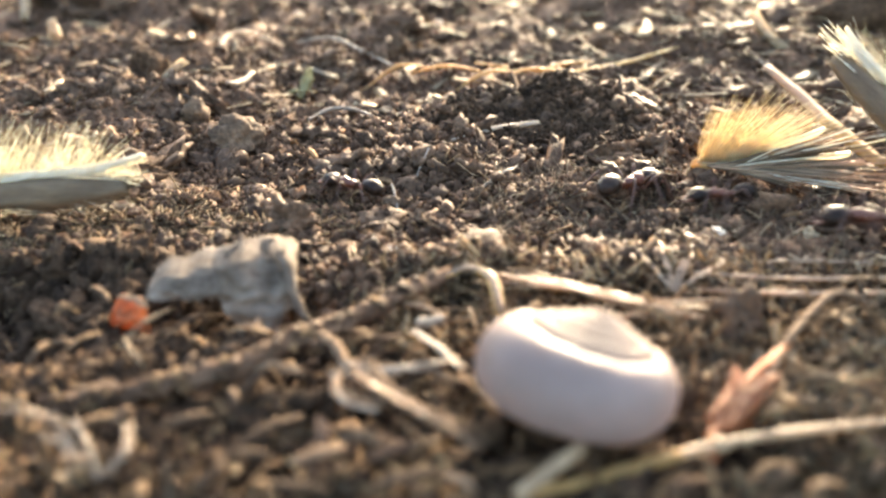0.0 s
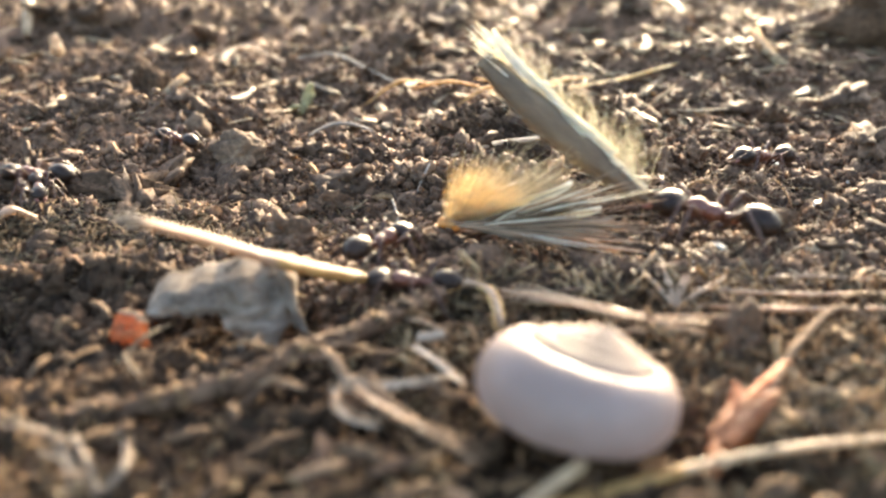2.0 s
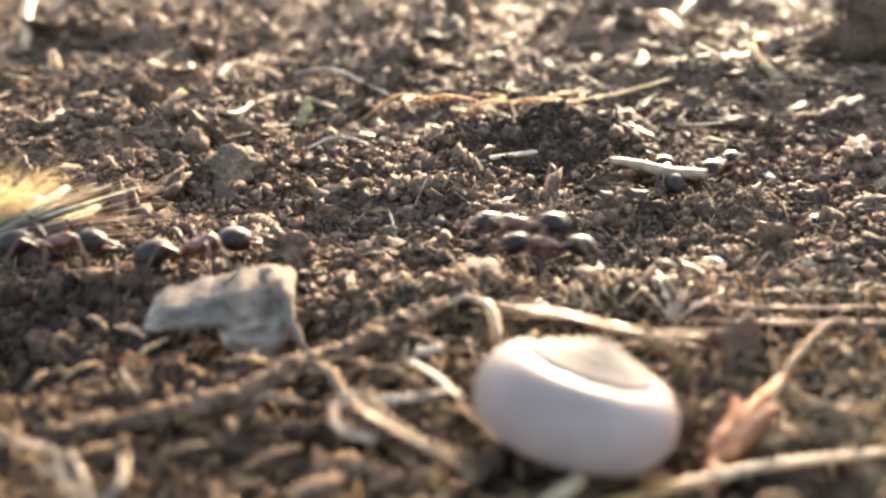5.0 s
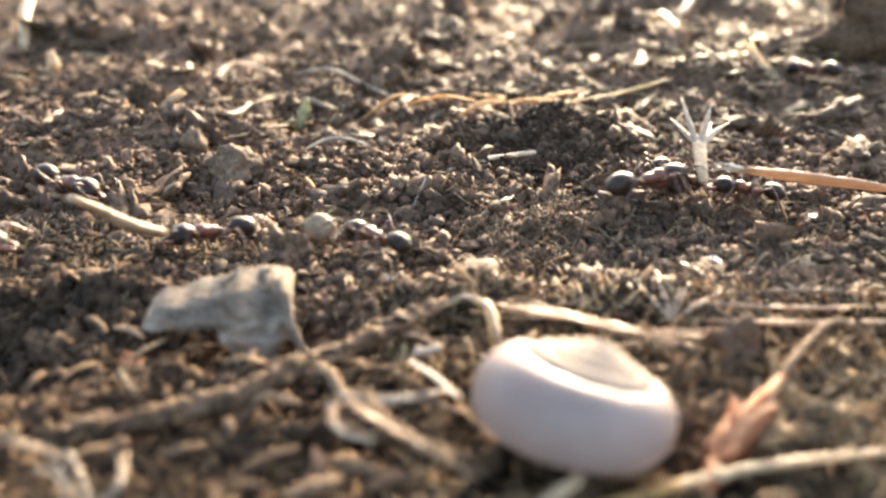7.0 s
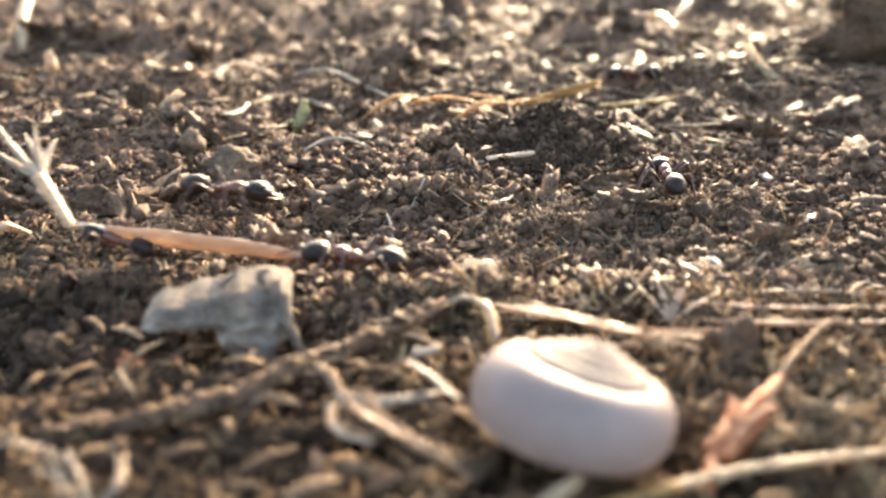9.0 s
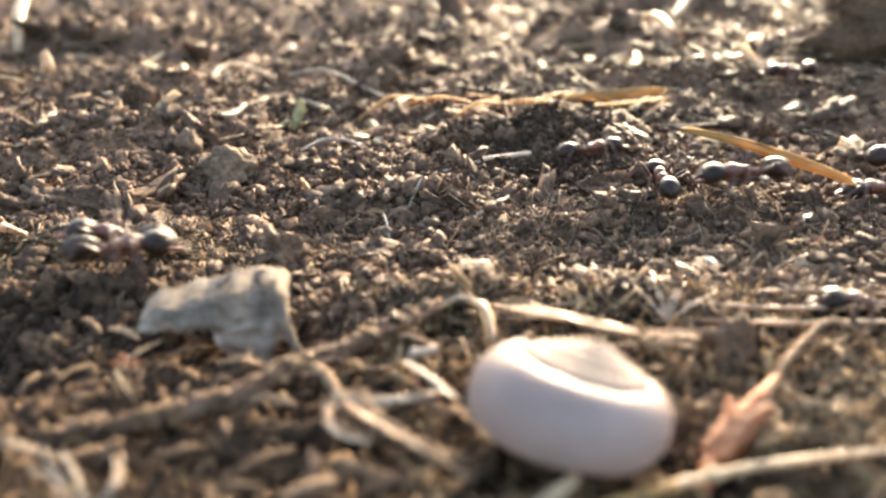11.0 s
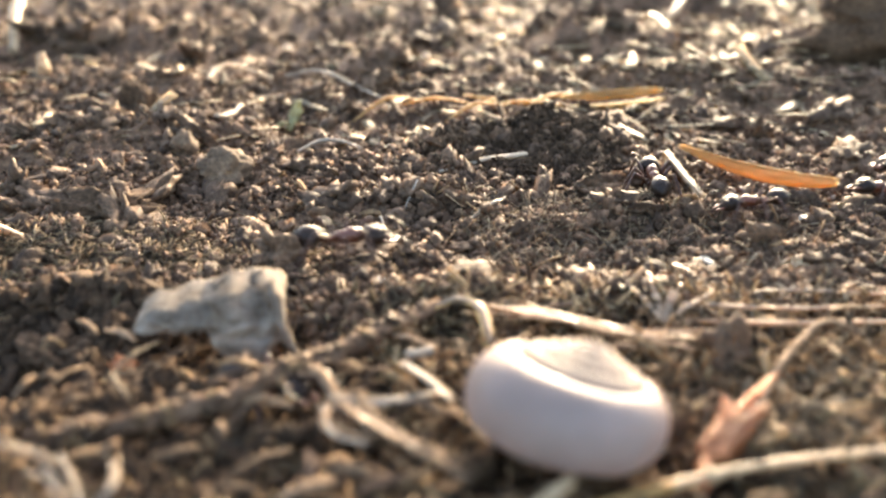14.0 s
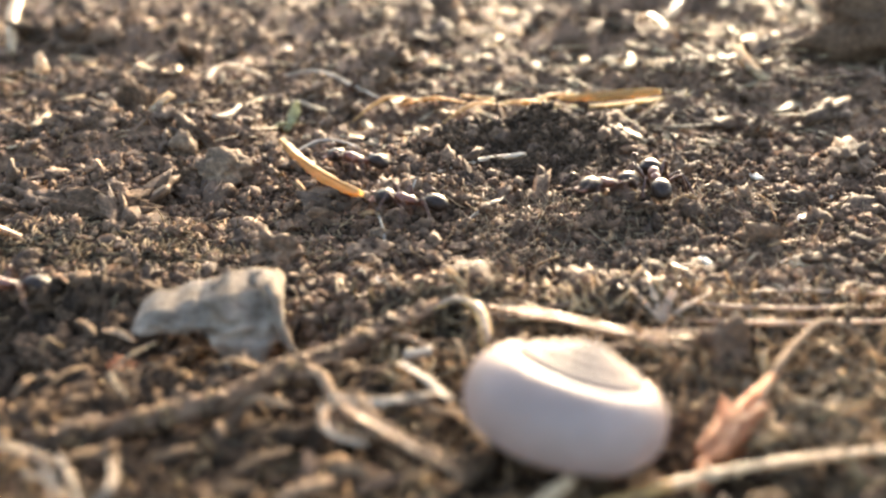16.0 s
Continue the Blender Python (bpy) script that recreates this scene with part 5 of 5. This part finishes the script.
def motions():
    """The ants walk along the trail, most of them to the left with seeds; times in seconds, places in mm."""
    held = [(0, 31.5, 51, 3.2, 113, 21), (0.5, 29.9, 52.3, 3.3, 135, 29), (1, 26.1, 50.5, 3, 112, 25), (1.25, 24.3, 49.3, 2.8, 127, 15), (1.5, 19.4, 49.7, 3.1, 137, 20), (1.7, 16.4, 50.5, 3, 144, 21), (2, 12.4, 55.1, 2.4, 141, 29), (2.5, 3.4, 54.8, 3.4, 141, 24), (3, -2.9, 53.7, 3.5, 154, 16), (3.5, -6.3, 51, 4, 150, 28), (3.7, -9.4, 51.1, 3.9, 149, 26), (3.9, -12.6, 53.2, 3.8, 146, 21), (4.1, -15.4, 54.9, 3.6, 147, 21), (4.2, -17.3, 51.6, 3.5, 157, -1), (4.8, -28.4, 54.1, 2.4, 160, 13)]
    carry(seed_d, held)
    run(ants[0], [(0, 34.7, 50.7, 0), (0.5, 33, 51.8, 0), (1, 29.6, 50.1, 0), (1.25, 28.1, 49.7, 0), (1.5, 24.1, 50.8, 0), (1.7, 20.9, 51.2, 0), (2, 15.9, 53.3, 0), (2.5, 7.3, 55.3, 0.7), (3, 0.8, 53.9, 0.7), (3.25, -1.1, 53, 0.5), (3.5, -2.8, 50.6, 1.3), (3.7, -6.3, 50.8, 1.3), (3.9, -9.7, 52.2, 1.3), (4.1, -12.2, 53.9, 1.3), (4.2, -15.1, 53.6, 1.1), (4.8, -25.8, 55.8, 0)], held=held)
    held = [(0, 17.3, 62.5, 1.3, 334, 2), (0.5, 12.9, 60, 1.1, 333, 9), (0.75, 9.5, 60.3, 0.9, 340, 5), (1, 8.2, 59, 0.9, 341, 6), (1.7, 1.2, 57.1, 1, 346, 1), (2, -0.2, 55.1, 1, 342, 1), (2.5, -6.8, 56.9, 0.3, 352, -1), (2.9, -9.2, 52.4, 0.8, 332, 7), (3.1, -10.4, 52.5, 0.8, 335, 5), (3.5, -13.1, 54.7, 0.4, 343, 1), (3.7, -16.1, 55.1, 0.4, 361, 0), (3.9, -16.9, 55, 0.4, 362, 0), (4.2, -17.2, 54.8, 0.4, 363, 1), (4.7, -24.8, 55.3, 0.4, 368, -3), (5.1, -34.1, 55, 0.8, 376, -3), (5.5, -44.5, 54.9, 0.9, 369, -3)]
    carry(seed_b, held, ((0, 0), (2, 4), (2.5, 6), (3, 10), (3.5, 12), (4.2, 8), (16, 8)))
    run(ants[1], [(0, 11.9, 58.1), (0.5, 8, 55.9), (0.75, 4.7, 55), (1, 3.6, 53.9), (1.7, -2.7, 51.6), (2, -3.9, 50), (2.5, -9.8, 50.9), (2.9, -11.9, 50.6), (3.1, -13.6, 50.8), (3.3, -15.3, 52.2), (3.5, -16.3, 52.5), (3.7, -18.4, 52), (3.9, -19.5, 53.2), (4.1, -19.9, 49.9), (4.2, -18.9, 48.4), (4.7, -25.9, 49.7), (5.1, -34.4, 49.4), (5.5, -44.2, 49.8)], held=held)
    held = [(0, 29.2, 60.3, 2.1, 111, 15), (0.25, 25.5, 54.6, 2.5, 111, 6), (0.5, 21.7, 49.5, 2.3, 215, 15), (0.75, 17.5, 49.9, 2.3, 208, 18), (1, 10.8, 52.9, 1.6, 206, 29), (1.25, 4.5, 55.1, 2, 246, 41), (1.5, 0.9, 50.3, 2.3, 225, 34), (1.7, -1.8, 50.8, 2.2, 250, 37), (2, -4.5, 45.7, 1.6, 221, 27), (2.5, -17.1, 47, 1.6, 259, 26), (2.7, -22.1, 49.2, 2, 288, 38), (2.9, -23.2, 47.8, 1.8, 288, 30), (3.1, -26.2, 48.7, 1.7, 288, 30), (3.4, -32.8, 50.1, 1.5, 286, 28)]
    carry(seed_c, held)
    run(ants[2], [(0, 32.6, 60.4), (0.25, 28.2, 53.9), (0.5, 24.6, 49.7), (0.75, 20.2, 49.4), (1, 13.6, 51.7), (1.25, 7.8, 55.6), (1.5, 4, 51.6), (1.7, 1.1, 50.1), (2, -1.8, 45.7), (2.5, -14.3, 47.1), (2.7, -19.1, 49), (2.9, -20, 47), (3.1, -23.1, 48), (3.4, -29.8, 50)], held=held)
    held = [(0, -31.3, 54.7, 2, 354, 5), (0.25, -33.6, 55.1, 2, 355, 4), (0.5, -36, 55.1, 2.1, 356, 5), (0.75, -37.8, 54.9, 2.3, 356, 5), (1.1, -41.3, 55.7, 2.2, 357, 4)]
    carry(seed_a, held)
    run(ants[3], [(0, -34.3, 53.3), (0.25, -36.4, 53.4), (0.5, -38.8, 53.5), (0.75, -41.2, 54.2), (1.1, -44.5, 54.7)], held=held)
    run(ants[4], [(0, 24.7, 51), (0.25, 14.9, 53), (0.5, 4.8, 54.4), (0.75, -1.6, 51.1), (1, -7.4, 49.5), (1.25, -11.7, 54.7), (1.5, -17.6, 57.9), (1.7, -22.2, 61.5), (2, -29.5, 64.7), (2.3, -37.4, 63.6)])
    run(ants[5], [(0.3, -10.4, 61.2), (0.9, -18.6, 64.6), (1.25, -26.1, 64.3), (1.7, -27.7, 65.5), (2.2, -27.3, 59.3), (2.5, -18.9, 55.4), (2.8, -15.9, 59.2), (2.95, -16, 59.5), (3.1, -17.9, 57.5), (3.3, -23.7, 57), (3.6, -30.3, 56.3)])
    run(ants[6], [(0, 17.6, 56.8), (0.5, 5, 55.9), (1, -6.3, 58.6), (1.5, -14.3, 65.5), (2, -21.1, 71.5), (2.5, -28.4, 74.6), (3, -34.9, 73.7), (3.5, -42.4, 73.3)])
    run(ants[7], [(1.2, 41.5, 80.2), (1.7, 31.6, 78.5), (2, 23.4, 67.6), (2.5, 18.3, 61.8), (3, 16.3, 61.6), (3.5, 16, 63.6), (4, 16.4, 66), (6.5, 16.4, 65.8), (9, 16, 64.4), (12, 15.4, 62.9), (14, 15.9, 65.5), (16, 15.7, 64.1)], held=[(0, -20, 50), (2.2, -20, 50), (2.8, -20, 95), (3.4, 14, 140), (8, 12, 140), (16, 17, 140)])
    held = [(6, 39.7, 70.4, 1.9, 124, 1), (6.3, 36.3, 67.7, 1.9, 149, 8), (6.5, 33.8, 62.4, 1.9, 135, 14), (6.6, 32.6, 60.5, 1.9, 199, 12), (6.75, 31.8, 60.1, 1.9, 204, 8), (7, 31.2, 61.7, 1.8, 198, 12), (7.3, 22.7, 59.4, 2.1, 173, 1), (7.5, 19.4, 60.7, 2.2, 171, 22), (7.7, 13.9, 56.5, 1.8, 175, 2), (8, 6.6, 55.8, 1.8, 177, -4), (8.3, 0.9, 53.6, 2.3, 158, -7), (8.5, -1.3, 56.4, 2.1, 176, 25), (8.6, -3.2, 54.1, 2.1, 161, 12), (9, -7.9, 49.9, 1.9, 162, 0), (9.2, -11.1, 52.2, 1.8, 154, 22), (9.7, -19, 51.1, 1.9, 157, 11)]
    carry(long_stick, held, ((0, 60), (7.0, 40), (7.6, 30), (8.3, 75), (9.0, 70), (16, 70)))
    run(ants[8], [(6, 45.2, 73.4), (6.3, 40.1, 68.3), (6.5, 37.9, 63.8), (6.6, 36, 61), (6.75, 35.1, 60.5), (7, 34.7, 62.3), (7.3, 25.8, 59.4), (7.5, 22.8, 61.4), (7.7, 16.9, 56.7), (8, 9.8, 56.7), (8.3, 3.9, 55.2), (8.5, 1.7, 57), (8.6, -0.2, 54.5), (9, -5.2, 49.9), (9.2, -8.2, 52.5), (9.7, -16.6, 52.5)], held=held)
    held = [(6, 24.5, 61.6, 2.3, 117, 17), (6.3, 20.2, 62, 2.2, 129, 21), (6.5, 18, 61.8, 2.4, 111, 14), (6.6, 19.4, 61.3, 2.3, 109, 14), (7, 17.8, 61.6, 2.4, 82, 18), (7.3, 12.2, 60.7, 2.7, 143, 33), (7.5, 5.5, 55.2, 1.8, 137, 0), (7.6, 3, 54.3, 2.1, 135, 12), (8, -4.9, 53.3, 1.9, 137, 13), (8.3, -9.3, 51.1, 1.9, 142, 18), (8.5, -12.9, 52.5, 1.7, 157, 37), (8.6, -13.5, 52.4, 1.8, 147, 19), (9, -22.8, 54.8, 1.7, 136, 34), (9.4, -28.7, 53.5, 1.8, 146, 27)]
    carry(sprig, held)
    run(ants[9], [(6, 27.2, 61.3), (6.3, 22.9, 61.4), (6.5, 20.9, 61.9), (6.6, 22.1, 60.8), (7, 20.7, 61.6), (7.3, 15, 60.6), (7.5, 8.1, 55.2), (7.6, 5.6, 54.6), (8, -2.2, 51.8), (8.3, -6.7, 50.3), (8.5, -10.1, 51.4), (8.6, -10.8, 51.7), (9, -19.8, 53.8), (9.4, -26.3, 53.8)], held=held)
    run(ants[10], [(7.9, -36.8, 56.3), (8.3, -31.9, 65.3), (8.5, -31.1, 69.2), (8.6, -28.2, 67.2), (9, -15.4, 64.6), (9.2, -9.2, 64.3), (9.6, 0.8, 62.6), (10.2, 15.6, 67.4), (10.8, 31, 69.3)])
    held = [(5.6, 4.5, 64.1, 2.1, 162, 5), (6.3, -10.2, 63.9, 1.7, 173, 9), (6.5, -12, 62.4, 1.1, 238, 9), (6.6, -11.9, 58.9, 1.1, 262, 11), (7, -17.3, 54.2, 1.7, 235, 32), (7.3, -24.4, 52.7, 1.6, 254, 29), (7.7, -33, 52.4, 1.7, 265, 29)]
    carry(grey_straw, held)
    run(ants[11], [(5.6, 8.2, 66.4), (6.3, -6.7, 63.1), (6.5, -8.5, 61.6), (6.6, -8.8, 59.4), (7, -14.7, 55.9), (7.3, -21.6, 52.9), (7.7, -30.5, 53.1)], held=held)
    held = [(5.9, 13.2, 67.7, 1.4, 160, -6), (6.3, 3.1, 65.8, 2, 164, -5), (6.5, -2.3, 62.7, 1.8, 162, -9), (6.6, -4.1, 62.5, 1.9, 162, -6), (7, -7, 56.3, 1.1, 156, -9), (7.3, -13.8, 61.8, 0.5, 168, -7), (7.5, -14.3, 57.8, 0.6, 163, -9), (7.6, -16.3, 56.3, 1, 163, -9), (8, -24.5, 56.9, 1.3, 176, -4), (8.3, -30, 55.9, 1.5, 166, -5)]
    carry(round_seed, held)
    run(ants[12], [(5.9, 16, 66), (6.3, 6.2, 66.3), (6.5, 0.6, 60.7), (6.6, -1.1, 61), (7, -4.1, 54), (7.3, -10.5, 59.9), (7.5, -10.9, 54.5), (7.6, -13.2, 55), (8, -21.3, 55.5), (8.3, -27, 55.4)], held=held)
    run(ants[13], [(7, -29.2, 52.9), (7.3, -22.8, 52.1), (7.6, -17.6, 50.2), (8, -12.9, 52.6), (8.3, -0.1, 48.1), (8.6, 11.1, 49.6), (8.8, 20.7, 47.7), (9, 32.3, 47.6), (9.3, 48.4, 49.3)])
    run(ants[14], [(4.2, 33, 54), (4.8, 12.8, 55.6), (5.3, -6.5, 54.4), (6, -18.1, 52.8), (6.3, -22.7, 52.4), (6.5, -25.7, 52.4), (6.6, -28.1, 52), (6.9, -32.8, 51.9)])
    run(ants[15], [(5.8, -9.7, 53.4), (6.3, -1.2, 53.9), (6.6, 5.4, 58.6), (7, 14.1, 62), (7.3, 22.2, 65.5), (7.6, 28.9, 71.6), (8.2, 44.5, 79.6)])
    run(ants[16], [(3.6, -30.2, 51.5), (3.9, -25.1, 51), (4.1, -22.6, 48.3), (4.2, -21.9, 48.1), (5, -14.6, 52.1), (5.9, 0.5, 53.1), (6.3, 13.5, 54.9), (6.6, 23, 51.8), (7, 33.7, 52)])
    held = [(6.3, 45.6, 98.4, 2.2, 87, -1), (7, 35.9, 100.7, 1.7, 100, 1), (7.3, 20.8, 100.8, 2.3, 112, -5), (7.6, 15.2, 94.9, 1.5, 229, -9), (8, 15.9, 95.6, 1.4, 224, -4), (8.3, 16, 98.3, 1.7, 218, -7), (8.6, 16.1, 96.6, 1.5, 225, -8), (9, 16.4, 97.9, 1.5, 216, -6), (9.2, 17.7, 95, 1.3, 222, 1), (10, 21.4, 95.7, 1.4, 208, 0), (11, 22.7, 93.7, 1.6, 192, -3), (13, 22.8, 94, 1.6, 191, -3), (16, 22.7, 93.4, 1.6, 190, -3)]
    carry(far_blade, held, ((0, 50), (16, 50)))
    run(ants[17], [(6.3, 48.7, 97.9), (7, 38.3, 98), (7.3, 25, 103.5), (7.6, 18.7, 95.5), (8, 19.3, 95.6), (8.3, 19.8, 99.7), (8.6, 19.6, 97), (9, 19.9, 98.4), (9.2, 21.7, 94.4), (10, 26.4, 93.4), (11, 36.2, 97.1), (12, 48.1, 97.3)], held=held)
    held = [(10.6, 33.9, 62.7, 1.8, 134, 5), (11.3, 21.7, 61.8, 2.5, 146, 7), (11.5, 17.4, 62.3, 2.5, 131, 10), (11.6, 18.1, 60.6, 2.2, 227, 20), (11.8, 12.9, 59.1, 2.3, 204, 35), (12, 11, 57.9, 1.9, 210, 27), (12.3, 1.5, 56.3, 2.2, 208, 38), (12.5, -2.8, 49.5, 2.3, 224, 28), (12.8, -9.3, 49.7, 1.8, 237, 30), (13, -14.6, 51.7, 1.7, 235, 36), (13.15, -19.5, 50.9, 1.9, 246, 34), (13.35, -28.2, 51.6, 1.6, 260, 35)]
    carry(gold_blade, held, ((0, 60), (16, 60)))
    run(ants[18], [(10.6, 37.8, 63.5), (11.3, 25.6, 63.2), (11.5, 20.9, 62.5), (11.6, 21.7, 61.2), (11.8, 16.4, 59.8), (12, 14.2, 57.9), (12.3, 4.8, 57.1), (12.5, 0, 49.8), (12.8, -6.4, 49.3), (13, -11.6, 51.8), (13.15, -16.8, 51.7), (13.35, -25.4, 52.1)], held=held)
    run(ants[19], [(10.7, -29.3, 52.1), (11.2, -11.7, 51.5), (11.4, -6, 51.1), (11.6, -3.4, 51), (12, 12.4, 51.2), (12.3, 19.4, 47.8), (12.5, 21.4, 48.1), (12.8, 25.1, 49.5), (13.1, 31.3, 49.8)])
    run(ants[20], [(10.6, 35.3, 64.9), (11.3, 10.9, 61.3), (11.6, 0.2, 55.8), (12, -13, 57.5), (12.3, -23.9, 56.1), (12.6, -30.7, 54.2)])
    run(ants[21], [(11.6, -21.6, 48.2), (12, -10.4, 49.9), (12.5, 5.6, 55.3), (13, 24.8, 63.3), (13.5, 44.4, 73.6)])
    run(ants[22], [(10.8, 27.8, 46.2, -0.3), (11.4, 13, 45.5, -0.8), (11.6, 8.8, 46.9, -1.0), (12, -0.4, 46, -1.0), (12.5, -4.5, 44.8, -0.4), (13, -11.4, 39.4, 0), (13.3, -9.8, 40.3, 0), (13.5, -9.1, 39.6, 0), (14, -7.9, 38.7, 0), (14.5, -7.5, 38.3, 0), (15, -6.5, 36.7, 0), (15.4, -2.5, 34.3, 0), (15.6, 1.9, 31.9, 0), (15.8, 6.4, 28.6, 0), (16, 11.4, 26.7, 0)])
    run(ants[23], [(13.2, -34.5, 58.3), (13.5, -26.4, 59.1), (13.8, -13.9, 56.1), (14, -5.7, 54.3), (14.3, 4.8, 57.2), (14.6, 19, 63.3), (15, 37.7, 69.1)])
    held = [(13, 61.2, 66.6, 1.9, 101, -1), (13.5, 44.1, 67.1, 2.2, 117, 3), (13.8, 33.2, 68.4, 1.8, 133, 7), (14, 28.3, 63.3, 1.9, 143, 2), (14.2, 22.4, 61.3, 2.3, 157, 13), (14.3, 19.9, 60.9, 2.2, 158, 8), (14.5, 17.1, 60.2, 2.2, 140, 17), (14.8, 12.3, 61.1, 2.7, 136, 36), (15, 10.2, 56.6, 1.7, 165, 4), (15.4, 1.6, 57.4, 2.2, 125, 14), (15.5, 0.1, 53.5, 2.3, 145, 12), (15.8, -2.1, 55.9, 2.2, 117, 9), (16, -4.9, 60.8, 2.1, 126, 4)]
    carry(gold_blade_two, held, ((0, 60), (16, 60)))
    run(ants[24], [(13, 64.7, 66.7), (13.5, 48.9, 69), (13.8, 36.7, 68.4), (14, 31.9, 63.7), (14.2, 25.8, 61.7), (14.3, 23.1, 60.9), (14.5, 20.4, 60.4), (14.8, 15.7, 61.6), (15, 13.2, 56.5), (15.4, 4.7, 57.9), (15.5, 3.1, 54.2), (15.8, 1, 55.7), (16, -1.6, 60.1)], held=held)
    held = [(13.2, 39.9, 63.1, 1.7, 125, 4), (13.5, 30.5, 65.1, 1.7, 158, 15), (13.6, 26.1, 62.3, 2.2, 139, 12), (13.8, 21.7, 61.9, 2.2, 126, 11), (14, 17.9, 59.8, 2.1, 96, 3), (14.3, 11.8, 58, 1.9, 107, -1), (14.5, 7.3, 55.3, 1.7, 218, 13), (14.8, -1.6, 54.3, 2.2, 181, 29), (15, -5.8, 50.8, 2, 180, 44), (15.4, -14.6, 52, 1.6, 157, -7), (15.5, -15.4, 49.6, 1.7, 255, 21), (15.8, -21.4, 48.6, 2, 262, 23), (16, -27.4, 49.5, 1.6, 267, 23)]
    carry(pale_straw, held, ((0, 50), (16, 50)))
    run(ants[25], [(13.2, 43.9, 63.6), (13.5, 34.4, 65.4), (13.6, 30.6, 64.1), (13.8, 25.5, 62.2), (14, 21.6, 60.3), (14.3, 15.2, 58), (14.5, 10.7, 56), (14.8, 1.6, 54.4), (15, -2.7, 50.7), (15.4, -11.4, 51.9), (15.5, -12.5, 50), (15.8, -18.5, 48.9), (16, -24.3, 49.5)], held=held)
    run(ants[26], [(13.8, 40.5, 70.5), (14.5, 23.3, 65.7), (15, 13, 65.7), (15.5, 5.5, 66.9), (16, -5.9, 70.5)])
    run(ants[27], [(14.4, 50.5, 76.3), (15, 39, 76.3), (15.5, 25.1, 69.9), (16, 12, 62.1)])
    run(ants[28], [(10.6, 1, 69.1), (11, 12.1, 71.7), (11.3, 20.1, 71.7), (11.6, 32.7, 75.5), (12, 49.1, 78.1)])
    run(ants[29], [(8.8, 37.4, 61.6), (9.6, 21.5, 54.7), (10.2, 4.2, 54.3), (10.8, -13, 54.1), (11.2, -26.5, 53.5)])
    run(ants[30], [(4, 34.9, 61.2), (4.6, 17.8, 54.9), (5.2, 0.4, 52.9), (5.8, -16.4, 52.9), (6.2, -27.9, 52.1)])
    run(ants[31], [(11.9, -35.9, 52.3), (12.3, -27.9, 52.3), (12.5, -26, 52.5), (12.8, -28.8, 51.5), (13.4, -37.6, 50)])
    run(ants[32], [(6, -39.9, 64.8), (6.3, -34.8, 64.4), (6.6, -31.1, 65.2), (7, -27.1, 64.7), (7.3, -18, 56.3), (7.6, -12.3, 54.8), (8, 1.4, 58.6), (8.2, 9.1, 61.3), (8.6, 23.8, 69), (8.8, 33.5, 74), (9.1, 46.7, 78.1)])
    up = orange_petal.matrix_basis.copy()
    down = mmpose(0.3, -0.2, -0.9) @ up @ pose(0, 0, 0, 60, 20, 0)
    lying = fallen_straw.matrix_basis.copy()
    pushed = mmpose(0.4, -0.3, -0.1) @ lying @ pose(0, 0, 0, 0, 2, -17)
    walk(fallen_straw, [(0.0, lying), (7.3, lying), (7.5, lying), (9.0, pushed), (9.5, pushed), (16.0, pushed)])
    walk(orange_petal, [(0.0, up), (2.3, up), (2.45, up), (2.75, down), (3.0, down), (16.0, down)])


motions()
